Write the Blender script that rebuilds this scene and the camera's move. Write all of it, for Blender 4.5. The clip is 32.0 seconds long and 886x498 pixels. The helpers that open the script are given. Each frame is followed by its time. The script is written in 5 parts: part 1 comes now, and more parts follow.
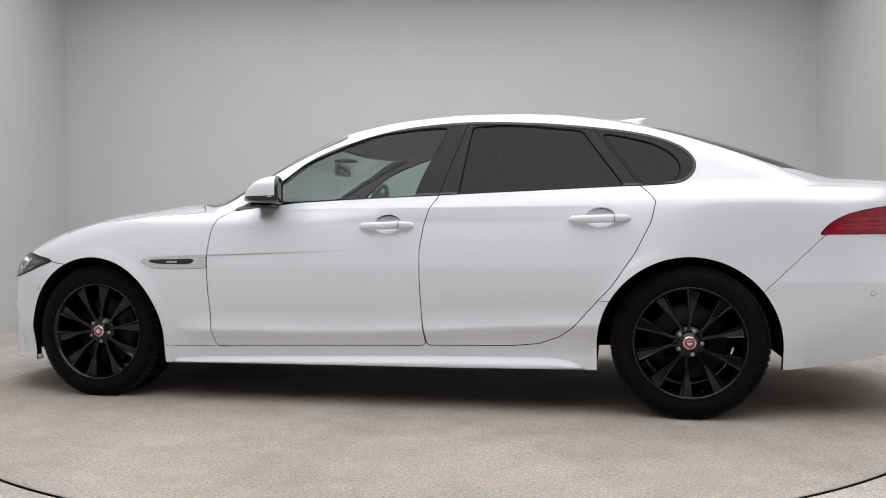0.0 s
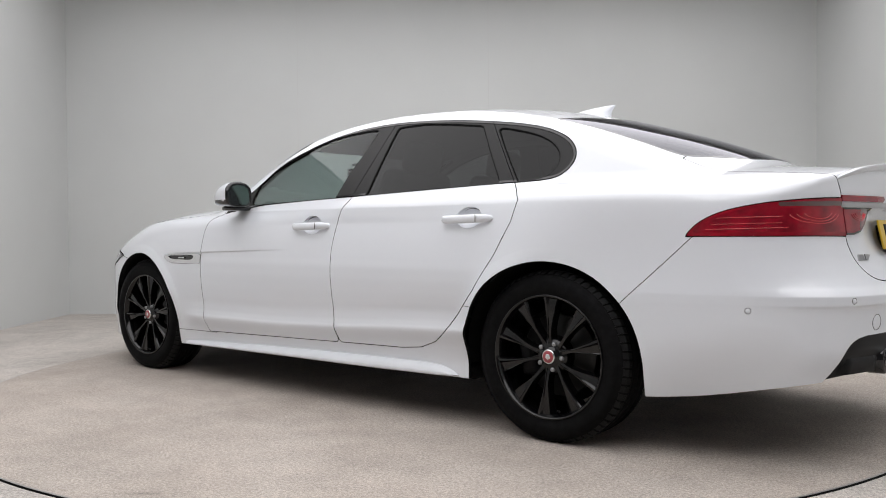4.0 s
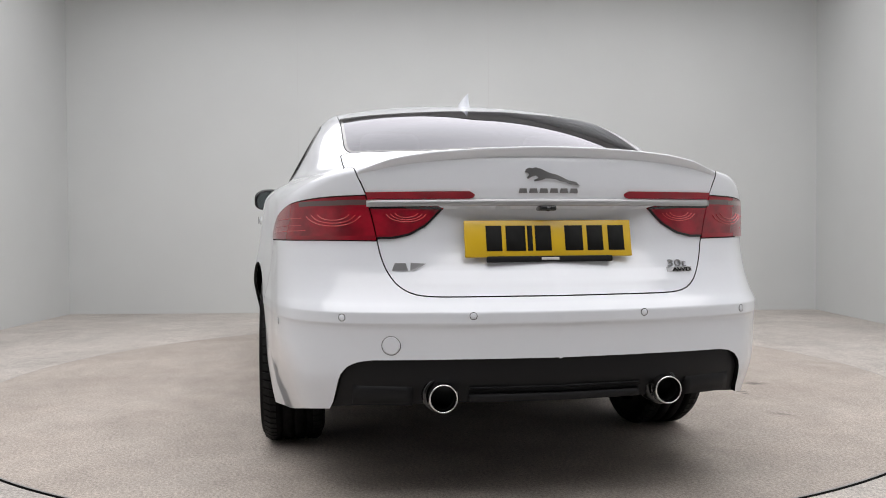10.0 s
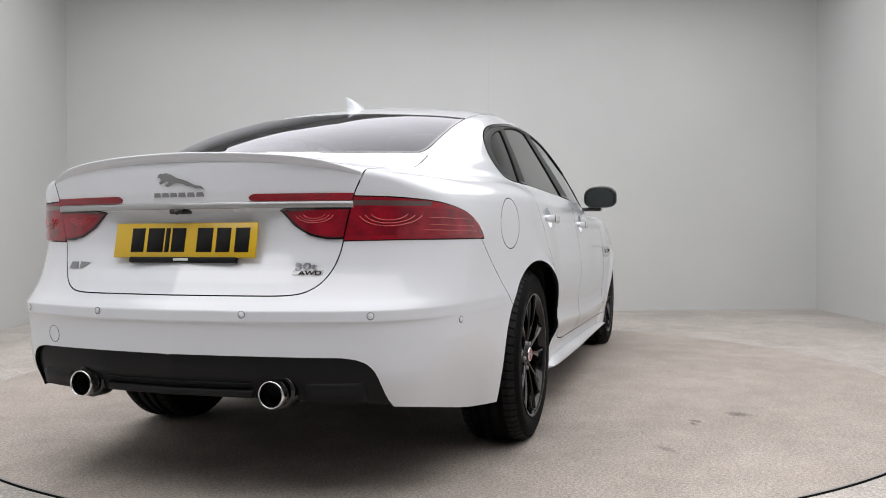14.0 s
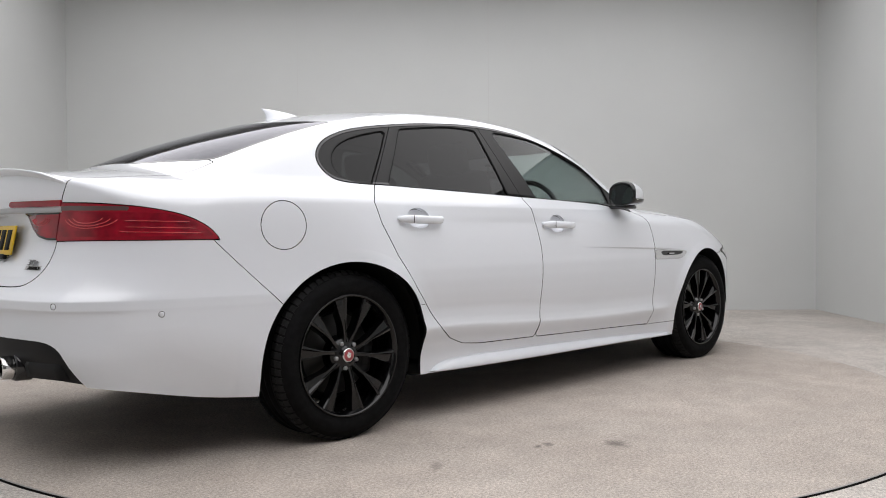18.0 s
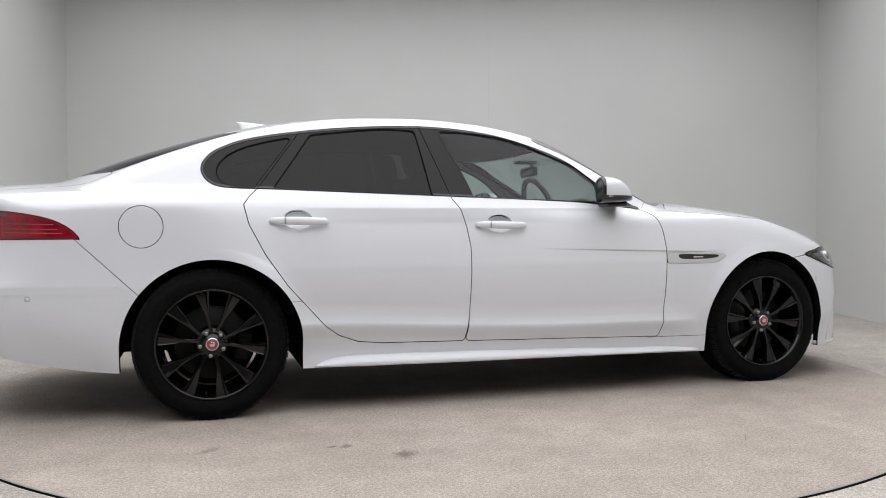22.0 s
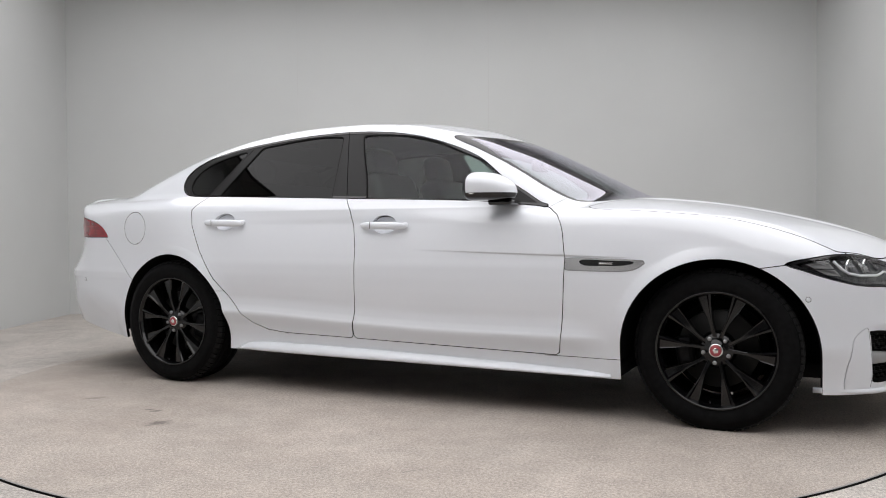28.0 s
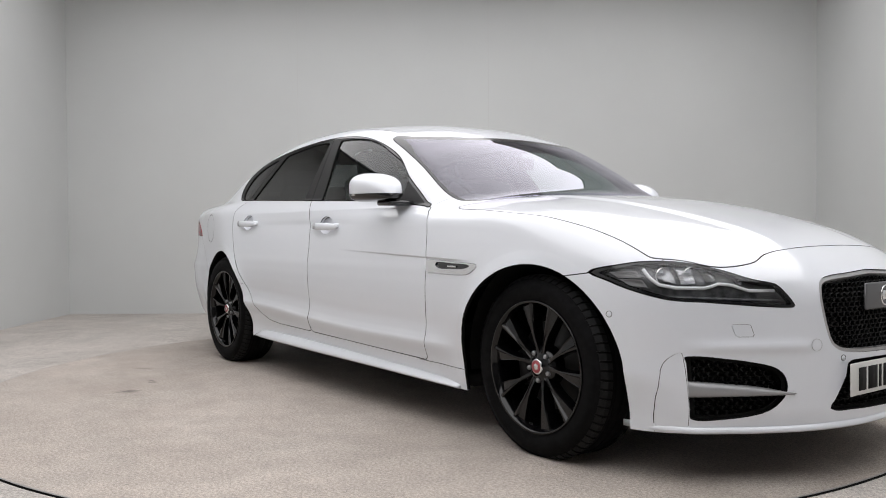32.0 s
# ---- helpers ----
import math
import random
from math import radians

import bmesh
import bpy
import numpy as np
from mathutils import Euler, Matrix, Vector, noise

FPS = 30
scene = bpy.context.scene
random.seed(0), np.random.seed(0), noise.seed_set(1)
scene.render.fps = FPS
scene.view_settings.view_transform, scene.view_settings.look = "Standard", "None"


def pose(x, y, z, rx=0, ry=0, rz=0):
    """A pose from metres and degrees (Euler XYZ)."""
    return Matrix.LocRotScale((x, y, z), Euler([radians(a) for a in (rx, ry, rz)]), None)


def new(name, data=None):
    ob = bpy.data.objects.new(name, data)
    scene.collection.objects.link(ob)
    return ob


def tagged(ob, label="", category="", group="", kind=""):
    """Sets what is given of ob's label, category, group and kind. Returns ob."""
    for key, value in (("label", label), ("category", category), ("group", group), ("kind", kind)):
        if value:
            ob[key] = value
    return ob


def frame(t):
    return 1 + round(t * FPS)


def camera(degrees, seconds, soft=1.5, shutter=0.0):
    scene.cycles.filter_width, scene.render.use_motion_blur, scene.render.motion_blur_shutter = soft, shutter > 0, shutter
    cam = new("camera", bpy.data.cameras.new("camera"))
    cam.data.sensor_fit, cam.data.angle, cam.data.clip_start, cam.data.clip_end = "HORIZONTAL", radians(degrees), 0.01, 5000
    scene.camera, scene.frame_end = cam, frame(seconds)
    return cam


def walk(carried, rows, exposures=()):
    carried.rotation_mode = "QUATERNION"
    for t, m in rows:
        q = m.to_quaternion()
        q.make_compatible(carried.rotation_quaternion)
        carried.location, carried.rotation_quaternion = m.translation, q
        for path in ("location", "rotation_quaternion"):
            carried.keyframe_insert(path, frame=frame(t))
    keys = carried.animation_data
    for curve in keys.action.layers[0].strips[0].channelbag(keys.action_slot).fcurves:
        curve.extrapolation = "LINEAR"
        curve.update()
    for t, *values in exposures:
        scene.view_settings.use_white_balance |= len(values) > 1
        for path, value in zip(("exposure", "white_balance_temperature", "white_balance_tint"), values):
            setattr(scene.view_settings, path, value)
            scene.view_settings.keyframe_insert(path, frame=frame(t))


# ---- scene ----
# A white saloon car turns on a low turntable in a plain photo studio; the camera stands still.
# World: the turntable's axis is the origin, floor at z = 0, the camera looks along +y.
cam = camera(56.28, 32.0, soft=1.0)
EYE = pose(0.0065, -4.8693, 0.8498, 90 - 1.2786, 0.377, 0)
walk(cam, [(0.0, EYE), (32.0, EYE)], exposures=[(0.0, 0.0), (4.0, 0.05), (6.0, 0.08), (9.0, 0.14), (12.0, 0.12), (14.0, 0.10), (17.0, 0.03), (20.0, 0.0), (32.0, 0.0)])


def table_angle(t):
    """Degrees by which the turntable has turned at t seconds: almost an even rate."""
    return -1.0266 - 6.9451 * t - 0.9846 * ((t - 16) / 16) ** 2


AXLE, HEADING = Vector((-1.6312, 0.1989, 0)), 170.377
TIMES = [i * 0.5 for i in range(65)]

# ---- light ----
world = bpy.data.worlds.new("studio_world")
world.use_nodes = True
world.node_tree.nodes["Background"].inputs[0].default_value = (0.8, 0.8, 0.8, 1)
world.node_tree.nodes["Background"].inputs[1].default_value = 0.02
scene.world = world

WALL_X, WALL_BACK, WALL_FRONT, CEIL = 3.915, 3.81, -7.2, 3.6


# ---- materials ----
def material(name, color, rough=0.5, metal=0.0, **inputs):
    m = bpy.data.materials.new(name)
    m.use_nodes = True
    b = m.node_tree.nodes["Principled BSDF"]
    b.inputs["Base Color"].default_value = (*color, 1)
    b.inputs["Roughness"].default_value = rough
    b.inputs["Metallic"].default_value = metal
    for key, value in inputs.items():
        b.inputs[key.replace("_", " ")].default_value = value
    return m


def mottle(m, scale, dark, light, bump=0.0, fine=0.0, detail=4.0, bump_scale=None, spread=(0.35, 0.65)):
    """Two scales of noise in the base colour, and fine relief."""
    n, l = m.node_tree.nodes, m.node_tree.links
    b = n["Principled BSDF"]
    co = n.new("ShaderNodeTexCoord")
    a = n.new("ShaderNodeTexNoise")
    a.inputs["Scale"].default_value, a.inputs["Detail"].default_value = scale, detail
    l.new(co.outputs["Object"], a.inputs["Vector"])
    r = n.new("ShaderNodeValToRGB")
    r.color_ramp.elements[0].position, r.color_ramp.elements[1].position = spread
    r.color_ramp.elements[0].color, r.color_ramp.elements[1].color = (*dark, 1), (*light, 1)
    l.new(a.outputs["Fac"], r.inputs["Fac"])
    out = r.outputs["Color"]
    if fine:
        c = n.new("ShaderNodeTexNoise")
        c.inputs["Scale"].default_value, c.inputs["Detail"].default_value = bump_scale or scale * 20, 3
        l.new(co.outputs["Object"], c.inputs["Vector"])
        mr = n.new("ShaderNodeMapRange")
        mr.inputs["From Min"].default_value, mr.inputs["From Max"].default_value = 0.3, 0.7
        mr.inputs["To Min"].default_value, mr.inputs["To Max"].default_value = 1 - fine, 1 + fine
        l.new(c.outputs["Fac"], mr.inputs["Value"])
        mx = n.new("ShaderNodeVectorMath")
        mx.operation = "SCALE"
        l.new(out, mx.inputs[0])
        l.new(mr.outputs[0], mx.inputs["Scale"])
        out = mx.outputs[0]
    l.new(out, b.inputs["Base Color"])
    if bump:
        c = n.new("ShaderNodeTexNoise")
        c.inputs["Scale"].default_value, c.inputs["Detail"].default_value = bump_scale or scale * 20, 4
        l.new(co.outputs["Object"], c.inputs["Vector"])
        bp = n.new("ShaderNodeBump")
        bp.inputs["Strength"].default_value, bp.inputs["Distance"].default_value = bump, 0.003
        l.new(c.outputs["Fac"], bp.inputs["Height"])
        l.new(bp.outputs["Normal"], b.inputs["Normal"])
    return m


PAINT = mottle(material("white_paint", (0.76, 0.76, 0.77), 0.3, Coat_Weight=1.0, Coat_Roughness=0.06), 900,
               (0.698, 0.720, 0.764), (0.724, 0.746, 0.789))
BLACK = material("black_plastic", (0.008, 0.008, 0.009), 0.5, Specular_IOR_Level=0.2)
# Black of the underside, seals and backings; also stands in for shade in panel gaps.
UNDER = material("underside_and_shade_black", (0.004, 0.004, 0.004), 0.85, Specular_IOR_Level=0.15)
GLOSS = material("gloss_black", (0.006, 0.006, 0.007), 0.12, Coat_Weight=0.3)
TRIM = material("satin_black_trim", (0.014, 0.0137, 0.014), 0.38, Specular_IOR_Level=0.2)
CHROME = material("chrome", (0.75, 0.75, 0.75), 0.12, 1.0)
BADGE = material("badge_chrome", (0.30, 0.30, 0.31), 0.3, 0.85)
SATIN = material("satin_silver", (0.42, 0.42, 0.425), 0.38, 0.75)
RIM = material("black_alloy", (0.0025, 0.0025, 0.0029), 0.11, Specular_IOR_Level=0.45)
TYRE = mottle(material("tyre_rubber", (0.02, 0.02, 0.02), 0.7, Specular_IOR_Level=0.07), 40, (0.0034, 0.0034, 0.0037), (0.006, 0.006, 0.0064), bump=0.2)
IRON = material("brake_iron", (0.022, 0.0215, 0.021), 0.45, 0.6)
REDMID = mottle(material("lens_red_middle", (0.2, 0.004, 0.01), 0.2, Coat_Weight=0.35, Coat_Roughness=0.05), 14, (0.15, 0.0015, 0.009), (0.30, 0.003, 0.016))
RED = mottle(material("lens_red", (0.2, 0.003, 0.008), 0.2, Coat_Weight=0.35, Coat_Roughness=0.05), 9, (0.20, 0.003, 0.012), (0.29, 0.004, 0.016))
REDLIGHT = material("lens_red_bright", (0.50, 0.022, 0.034), 0.2, Coat_Weight=0.8)
SMOKE = material("lens_smoke", (0.10, 0.055, 0.055), 0.2, Coat_Weight=1.0, Coat_Roughness=0.03)
YELLOW = material("plate_yellow", (0.62, 0.40, 0.010), 0.35, Coat_Weight=0.4)
PLATEWHITE = material("plate_white", (0.62, 0.62, 0.60), 0.35, Coat_Weight=0.4)
INK = material("plate_ink", (0.012, 0.012, 0.012), 0.75, Specular_IOR_Level=0.2)
LEATHER = mottle(material("dark_leather", (0.03, 0.03, 0.03), 0.5), 60, (0.022, 0.022, 0.023), (0.035, 0.035, 0.036), bump=0.2)
MIRROR = material("mirror_glass", (0.26, 0.30, 0.30), 0.02, 1.0)
CAPRED = material("cap_red", (0.32, 0.055, 0.065), 0.3)


def glass(name, tint, rough=0.0, base=0.043, sheen=(1, 1, 1), power=4.6):
    """Thin car glass: tinted see-through, with a gloss that grows at grazing angles."""
    m = bpy.data.materials.new(name)
    m.use_nodes = True
    n, l = m.node_tree.nodes, m.node_tree.links
    n.remove(n["Principled BSDF"])
    tr, gl, mx, lw, pw, ma = (n.new(k) for k in ("ShaderNodeBsdfTransparent", "ShaderNodeBsdfGlossy", "ShaderNodeMixShader", "ShaderNodeLayerWeight", "ShaderNodeMath", "ShaderNodeMath"))
    tr.inputs["Color"].default_value = (*tint, 1)
    gl.inputs["Roughness"].default_value = rough
    gl.inputs["Color"].default_value = (*sheen, 1)
    lw.inputs["Blend"].default_value = 0.5
    pw.operation, ma.operation = "POWER", "MULTIPLY_ADD"
    pw.inputs[1].default_value = power
    ma.inputs[1].default_value, ma.inputs[2].default_value = 1 - base, base
    l.new(lw.outputs["Facing"], pw.inputs[0])
    l.new(pw.outputs[0], ma.inputs[0])
    l.new(ma.outputs[0], mx.inputs[0])
    l.new(tr.outputs[0], mx.inputs[1])
    l.new(gl.outputs[0], mx.inputs[2])
    l.new(mx.outputs[0], n["Material Output"].inputs["Surface"])
    return m


GLASS_FRONT = glass("clear_tinted_glass", (0.56, 0.66, 0.63), base=0.03)
GLASS_REAR = glass("privacy_glass", (0.05, 0.05, 0.052), base=0.022)
GLASS_SCREEN = glass("screen_glass", (0.64, 0.70, 0.70), base=0.07, sheen=(0.92, 0.90, 1.0), power=3.4)
GLASS_LAMP = glass("lamp_lens", (0.86, 0.87, 0.88))


# ---- mesh helpers ----
def part(name, bm, mat, parent, label="", smooth=True):
    me = bpy.data.meshes.new(name)
    if isinstance(bm, bmesh.types.BMesh):
        for f in bm.faces:
            f.smooth = smooth
        bm.to_mesh(me)
        bm.free()
    else:
        me = bm
        me.name = name
    me.materials.append(mat)
    # second slot: black for turned-in edges, in place of shade between white panels
    if mat is PAINT and not len(me.vertices) == 0:
        me.materials.append(UNDER)
    ob = new(name, me)
    ob.parent = parent
    return tagged(ob, label=label)


def box(x0, x1, y0, y1, z0, z1, bevel=0.0, seg=2):
    bm = bmesh.new()
    bmesh.ops.create_cube(bm, size=1)
    for v in bm.verts:
        v.co = Vector(((x0 + x1) / 2 + v.co.x * (x1 - x0), (y0 + y1) / 2 + v.co.y * (y1 - y0), (z0 + z1) / 2 + v.co.z * (z1 - z0)))
    if bevel:
        bmesh.ops.bevel(bm, geom=bm.edges[:], offset=bevel, segments=seg, affect="EDGES", profile=0.5)
    return bm


def lathe(profile, n=64, axis="y", closed=False):
    """A turned body: profile of (radius, offset along the axis)."""
    bm = bmesh.new()
    rings = []
    for r, h in profile:
        ring = []
        for i in range(n):
            a = 2 * math.pi * i / n
            c, s = r * math.cos(a), r * math.sin(a)
            ring.append(bm.verts.new({"y": (c, h, s), "z": (c, s, h), "x": (h, c, s)}[axis]))
        rings.append(ring)
    pairs = list(zip(rings, rings[1:])) + ([(rings[-1], rings[0])] if closed else [])
    for a, b in pairs:
        for i in range(n):
            bm.faces.new((a[i], a[(i + 1) % n], b[(i + 1) % n], b[i]))
    bmesh.ops.recalc_face_normals(bm, faces=bm.faces[:])
    return bm


def prism(points, to3d, depth):
    """A plate from an outline in two coordinates: to3d(u, v, d) places it, with d from 0 to depth."""
    bm = bmesh.new()
    lo = [bm.verts.new(to3d(u, v, 0.0)) for u, v in points]
    hi = [bm.verts.new(to3d(u, v, depth)) for u, v in points]
    bm.faces.new(lo)
    bm.faces.new(hi)
    n = len(points)
    for i in range(n):
        bm.faces.new((lo[i], lo[(i + 1) % n], hi[(i + 1) % n], hi[i]))
    bmesh.ops.recalc_face_normals(bm, faces=bm.faces[:])
    return bm


def tube(points, radius, n=10, closed=False):
    bm = bmesh.new()
    pts = [Vector(p) for p in points]
    rings = []
    for i, p in enumerate(pts):
        a = pts[(i - 1) % len(pts)] if closed or i else p
        b = pts[(i + 1) % len(pts)] if closed or i < len(pts) - 1 else p
        d = (b - a).normalized()
        u = d.orthogonal().normalized() if not rings else (rings[-1][0] - d * rings[-1][0].dot(d)).normalized()
        w = d.cross(u)
        r = radius[i] if isinstance(radius, (list, tuple)) else radius
        rings.append((u, [bm.verts.new(p + r * (math.cos(2 * math.pi * k / n) * u + math.sin(2 * math.pi * k / n) * w)) for k in range(n)]))
    pairs = list(zip(rings, rings[1:])) + ([(rings[-1], rings[0])] if closed else [])
    for (_, a), (_, b) in pairs:
        for i in range(n):
            bm.faces.new((a[i], a[(i + 1) % n], b[(i + 1) % n], b[i]))
    if not closed:
        bm.faces.new(rings[0][1])
        bm.faces.new(rings[-1][1])
    bmesh.ops.recalc_face_normals(bm, faces=bm.faces[:])
    return bm


def merge(*bms):
    """One bmesh from several."""
    out = bmesh.new()
    for b in bms:
        tmp = bpy.data.meshes.new("tmp")
        b.to_mesh(tmp)
        b.free()
        out.from_mesh(tmp)
        bpy.data.meshes.remove(tmp)
    return out


def moved(bm, m):
    bmesh.ops.transform(bm, matrix=m, verts=bm.verts[:])
    if m.to_3x3().determinant() < 0:
        bmesh.ops.reverse_faces(bm, faces=bm.faces[:])
    return bm


FLIP = Matrix.Diagonal((1, -1, 1, 1))


# ---- the studio ----
def studio():
    wall_mat = mottle(material("wall_paint", (0.6, 0.6, 0.6), 0.7), 0.7, (0.538, 0.548, 0.542), (0.568, 0.578, 0.571), bump=0.05, bump_scale=60)
    ceil_mat = mottle(material("ceiling_paint", (0.5, 0.5, 0.5), 0.9), 1.0, (0.48, 0.48, 0.47), (0.52, 0.52, 0.51))
    # Wall behind the camera is unseen; darkened to hold bounce light off the car.
    rear_mat = mottle(material("unseen_wall_dark", (0.2, 0.2, 0.2), 0.9), 2.0, (0.12, 0.12, 0.12), (0.15, 0.15, 0.15))
    X, Yb, Yf, H = WALL_X, WALL_BACK, WALL_FRONT, CEIL
    walls = {"wall_north": (-X - 0.2, X + 0.2, Yb, Yb + 0.2), "wall_south": (-X - 0.2, X + 0.2, Yf - 0.2, Yf),
             "wall_west": (-X - 0.2, -X, Yf, Yb), "wall_east": (X, X + 0.2, Yf, Yb)}
    for name, (x0, x1, y0, y1) in walls.items():
        dark = name == "wall_south"
        w = part(name, box(x0, x1, y0, y1, -0.1, H), rear_mat if dark else wall_mat, None, smooth=False)
        tagged(w, "unseen wall behind the camera, made dark to hold back bounce light" if dark else "plain light grey painted studio wall", "wall", kind="structure")
    c = part("ceiling", box(-X - 0.2, X + 0.2, Yf - 0.2, Yb + 0.2, H, H + 0.15), ceil_mat, None, smooth=False)
    tagged(c, "plain grey studio ceiling", "ceiling", kind="structure")
    floor_mat = concrete("floor_concrete", SCUFFS, True)
    disc_mat = concrete("turntable_concrete", SPOTS)
    bm = bmesh.new()
    n, R, low_z = 200, 2.543, -0.004
    inner = [bm.verts.new((R * math.cos(2 * math.pi * i / n), R * math.sin(2 * math.pi * i / n), low_z)) for i in range(n)]

    def edge(a):
        dx, dy = math.cos(a), math.sin(a)
        k = min((X / abs(dx)) if dx else 99, ((Yb if dy > 0 else -Yf) / abs(dy)) if dy else 99)
        return (k * dx, k * dy, low_z)
    outer = [bm.verts.new(edge(2 * math.pi * i / n)) for i in range(n)]
    for i in range(n):
        bm.faces.new((inner[i], outer[i], outer[(i + 1) % n], inner[(i + 1) % n]))
    for cx, cy in ((X, Yb), (-X, Yb), (-X, Yf), (X, Yf)):
        k = min(range(n), key=lambda i: (outer[i].co - Vector((cx, cy, 0))).length)
        outer[k].co = (cx, cy, low_z)
    low = [bm.verts.new((v.co.x, v.co.y, -0.05)) for v in inner]
    for i in range(n):
        bm.faces.new((inner[i], inner[(i + 1) % n], low[(i + 1) % n], low[i]))
    f = part("floor", bm, floor_mat, None, smooth=False)
    tagged(f, "pale beige concrete studio floor with faint scuffs", "floor", kind="structure")
    pit = part("turntable_pit", lathe([(0.01, -0.05), (2.58, -0.05)], n, "z"), UNDER, None)
    tagged(pit, "dark pit floor beneath the turntable gap", "floor", kind="structure")
    seal = part("turntable_seal", lathe([(2.5355, -0.04), (2.5355, -0.008), (2.5435, -0.008), (2.5435, -0.04)], n, "z"),
                UNDER, None)
    tagged(seal, "thin black rubber seal ring round the turntable", "floor seal", kind="structure")
    disc = part("turntable", lathe([(0.001, 0.0), (1.2, 0.0), (2.526, 0.0)], n, "z"), disc_mat, None, smooth=False)
    part("edge_band", lathe([(2.526, 0.0), (2.530, 0.0004), (2.533, -0.0012)], n, "z"), material("edge_steel", (0.30, 0.29, 0.28), 0.5, 0.7), disc, "thin worn steel edge band")
    part("edge_face", lathe([(2.533, -0.0012), (2.534, -0.003), (2.534, -0.04)], n, "z"), UNDER, disc, "black turntable rim")
    tagged(disc, "round concrete turntable with dark oil marks and a black rim", "turntable")
    # wall joints
    for x, z0 in ((-1.5, 0.9), (0.49, 0.9)):
        j = part("trim", box(x - 0.0025, x + 0.0025, Yb - 0.0015, Yb + 0.01, z0, H), material("joint_grey", (0.53, 0.53, 0.525), 0.8), None, smooth=False)
        tagged(j, "hairline joint between painted wall boards", "trim", kind="structure")
    # lights: wide soft panels under the ceiling
    glow = bpy.data.materials.new("soft_panel_glow")
    glow.use_nodes = True
    nt = glow.node_tree
    nt.nodes.remove(nt.nodes["Principled BSDF"])
    em = nt.nodes.new("ShaderNodeEmission")
    em.inputs[0].default_value, em.inputs[1].default_value = (1.0, 0.985, 1.0, 1), PANEL
    nt.links.new(em.outputs[0], nt.nodes["Material Output"].inputs["Surface"])
    for (x0, x1, y0, y1) in PANELS:
        e = new("ceiling_light")
        tagged(e, "wide white softbox panel under the ceiling", "ceiling light", group="softbox panels")
        e.location = ((x0 + x1) / 2, (y0 + y1) / 2, H)
        a, b = (x1 - x0) / 2, (y1 - y0) / 2
        part("diffuser", box(-a, a, -b, b, -0.10, -0.09), glow, e, smooth=False)
        t = 0.03
        part("frame", merge(box(-a - t, a + t, -b - t, -b, -0.12, 0), box(-a - t, a + t, b, b + t, -0.12, 0),
                            box(-a - t, -a, -b, b, -0.12, 0), box(a, a + t, -b, b, -0.12, 0)), TRIM, e, smooth=False)
    return disc


PANEL = 2.25
PANELS = [(-3.5, 3.5, -5.4, 2.85)]


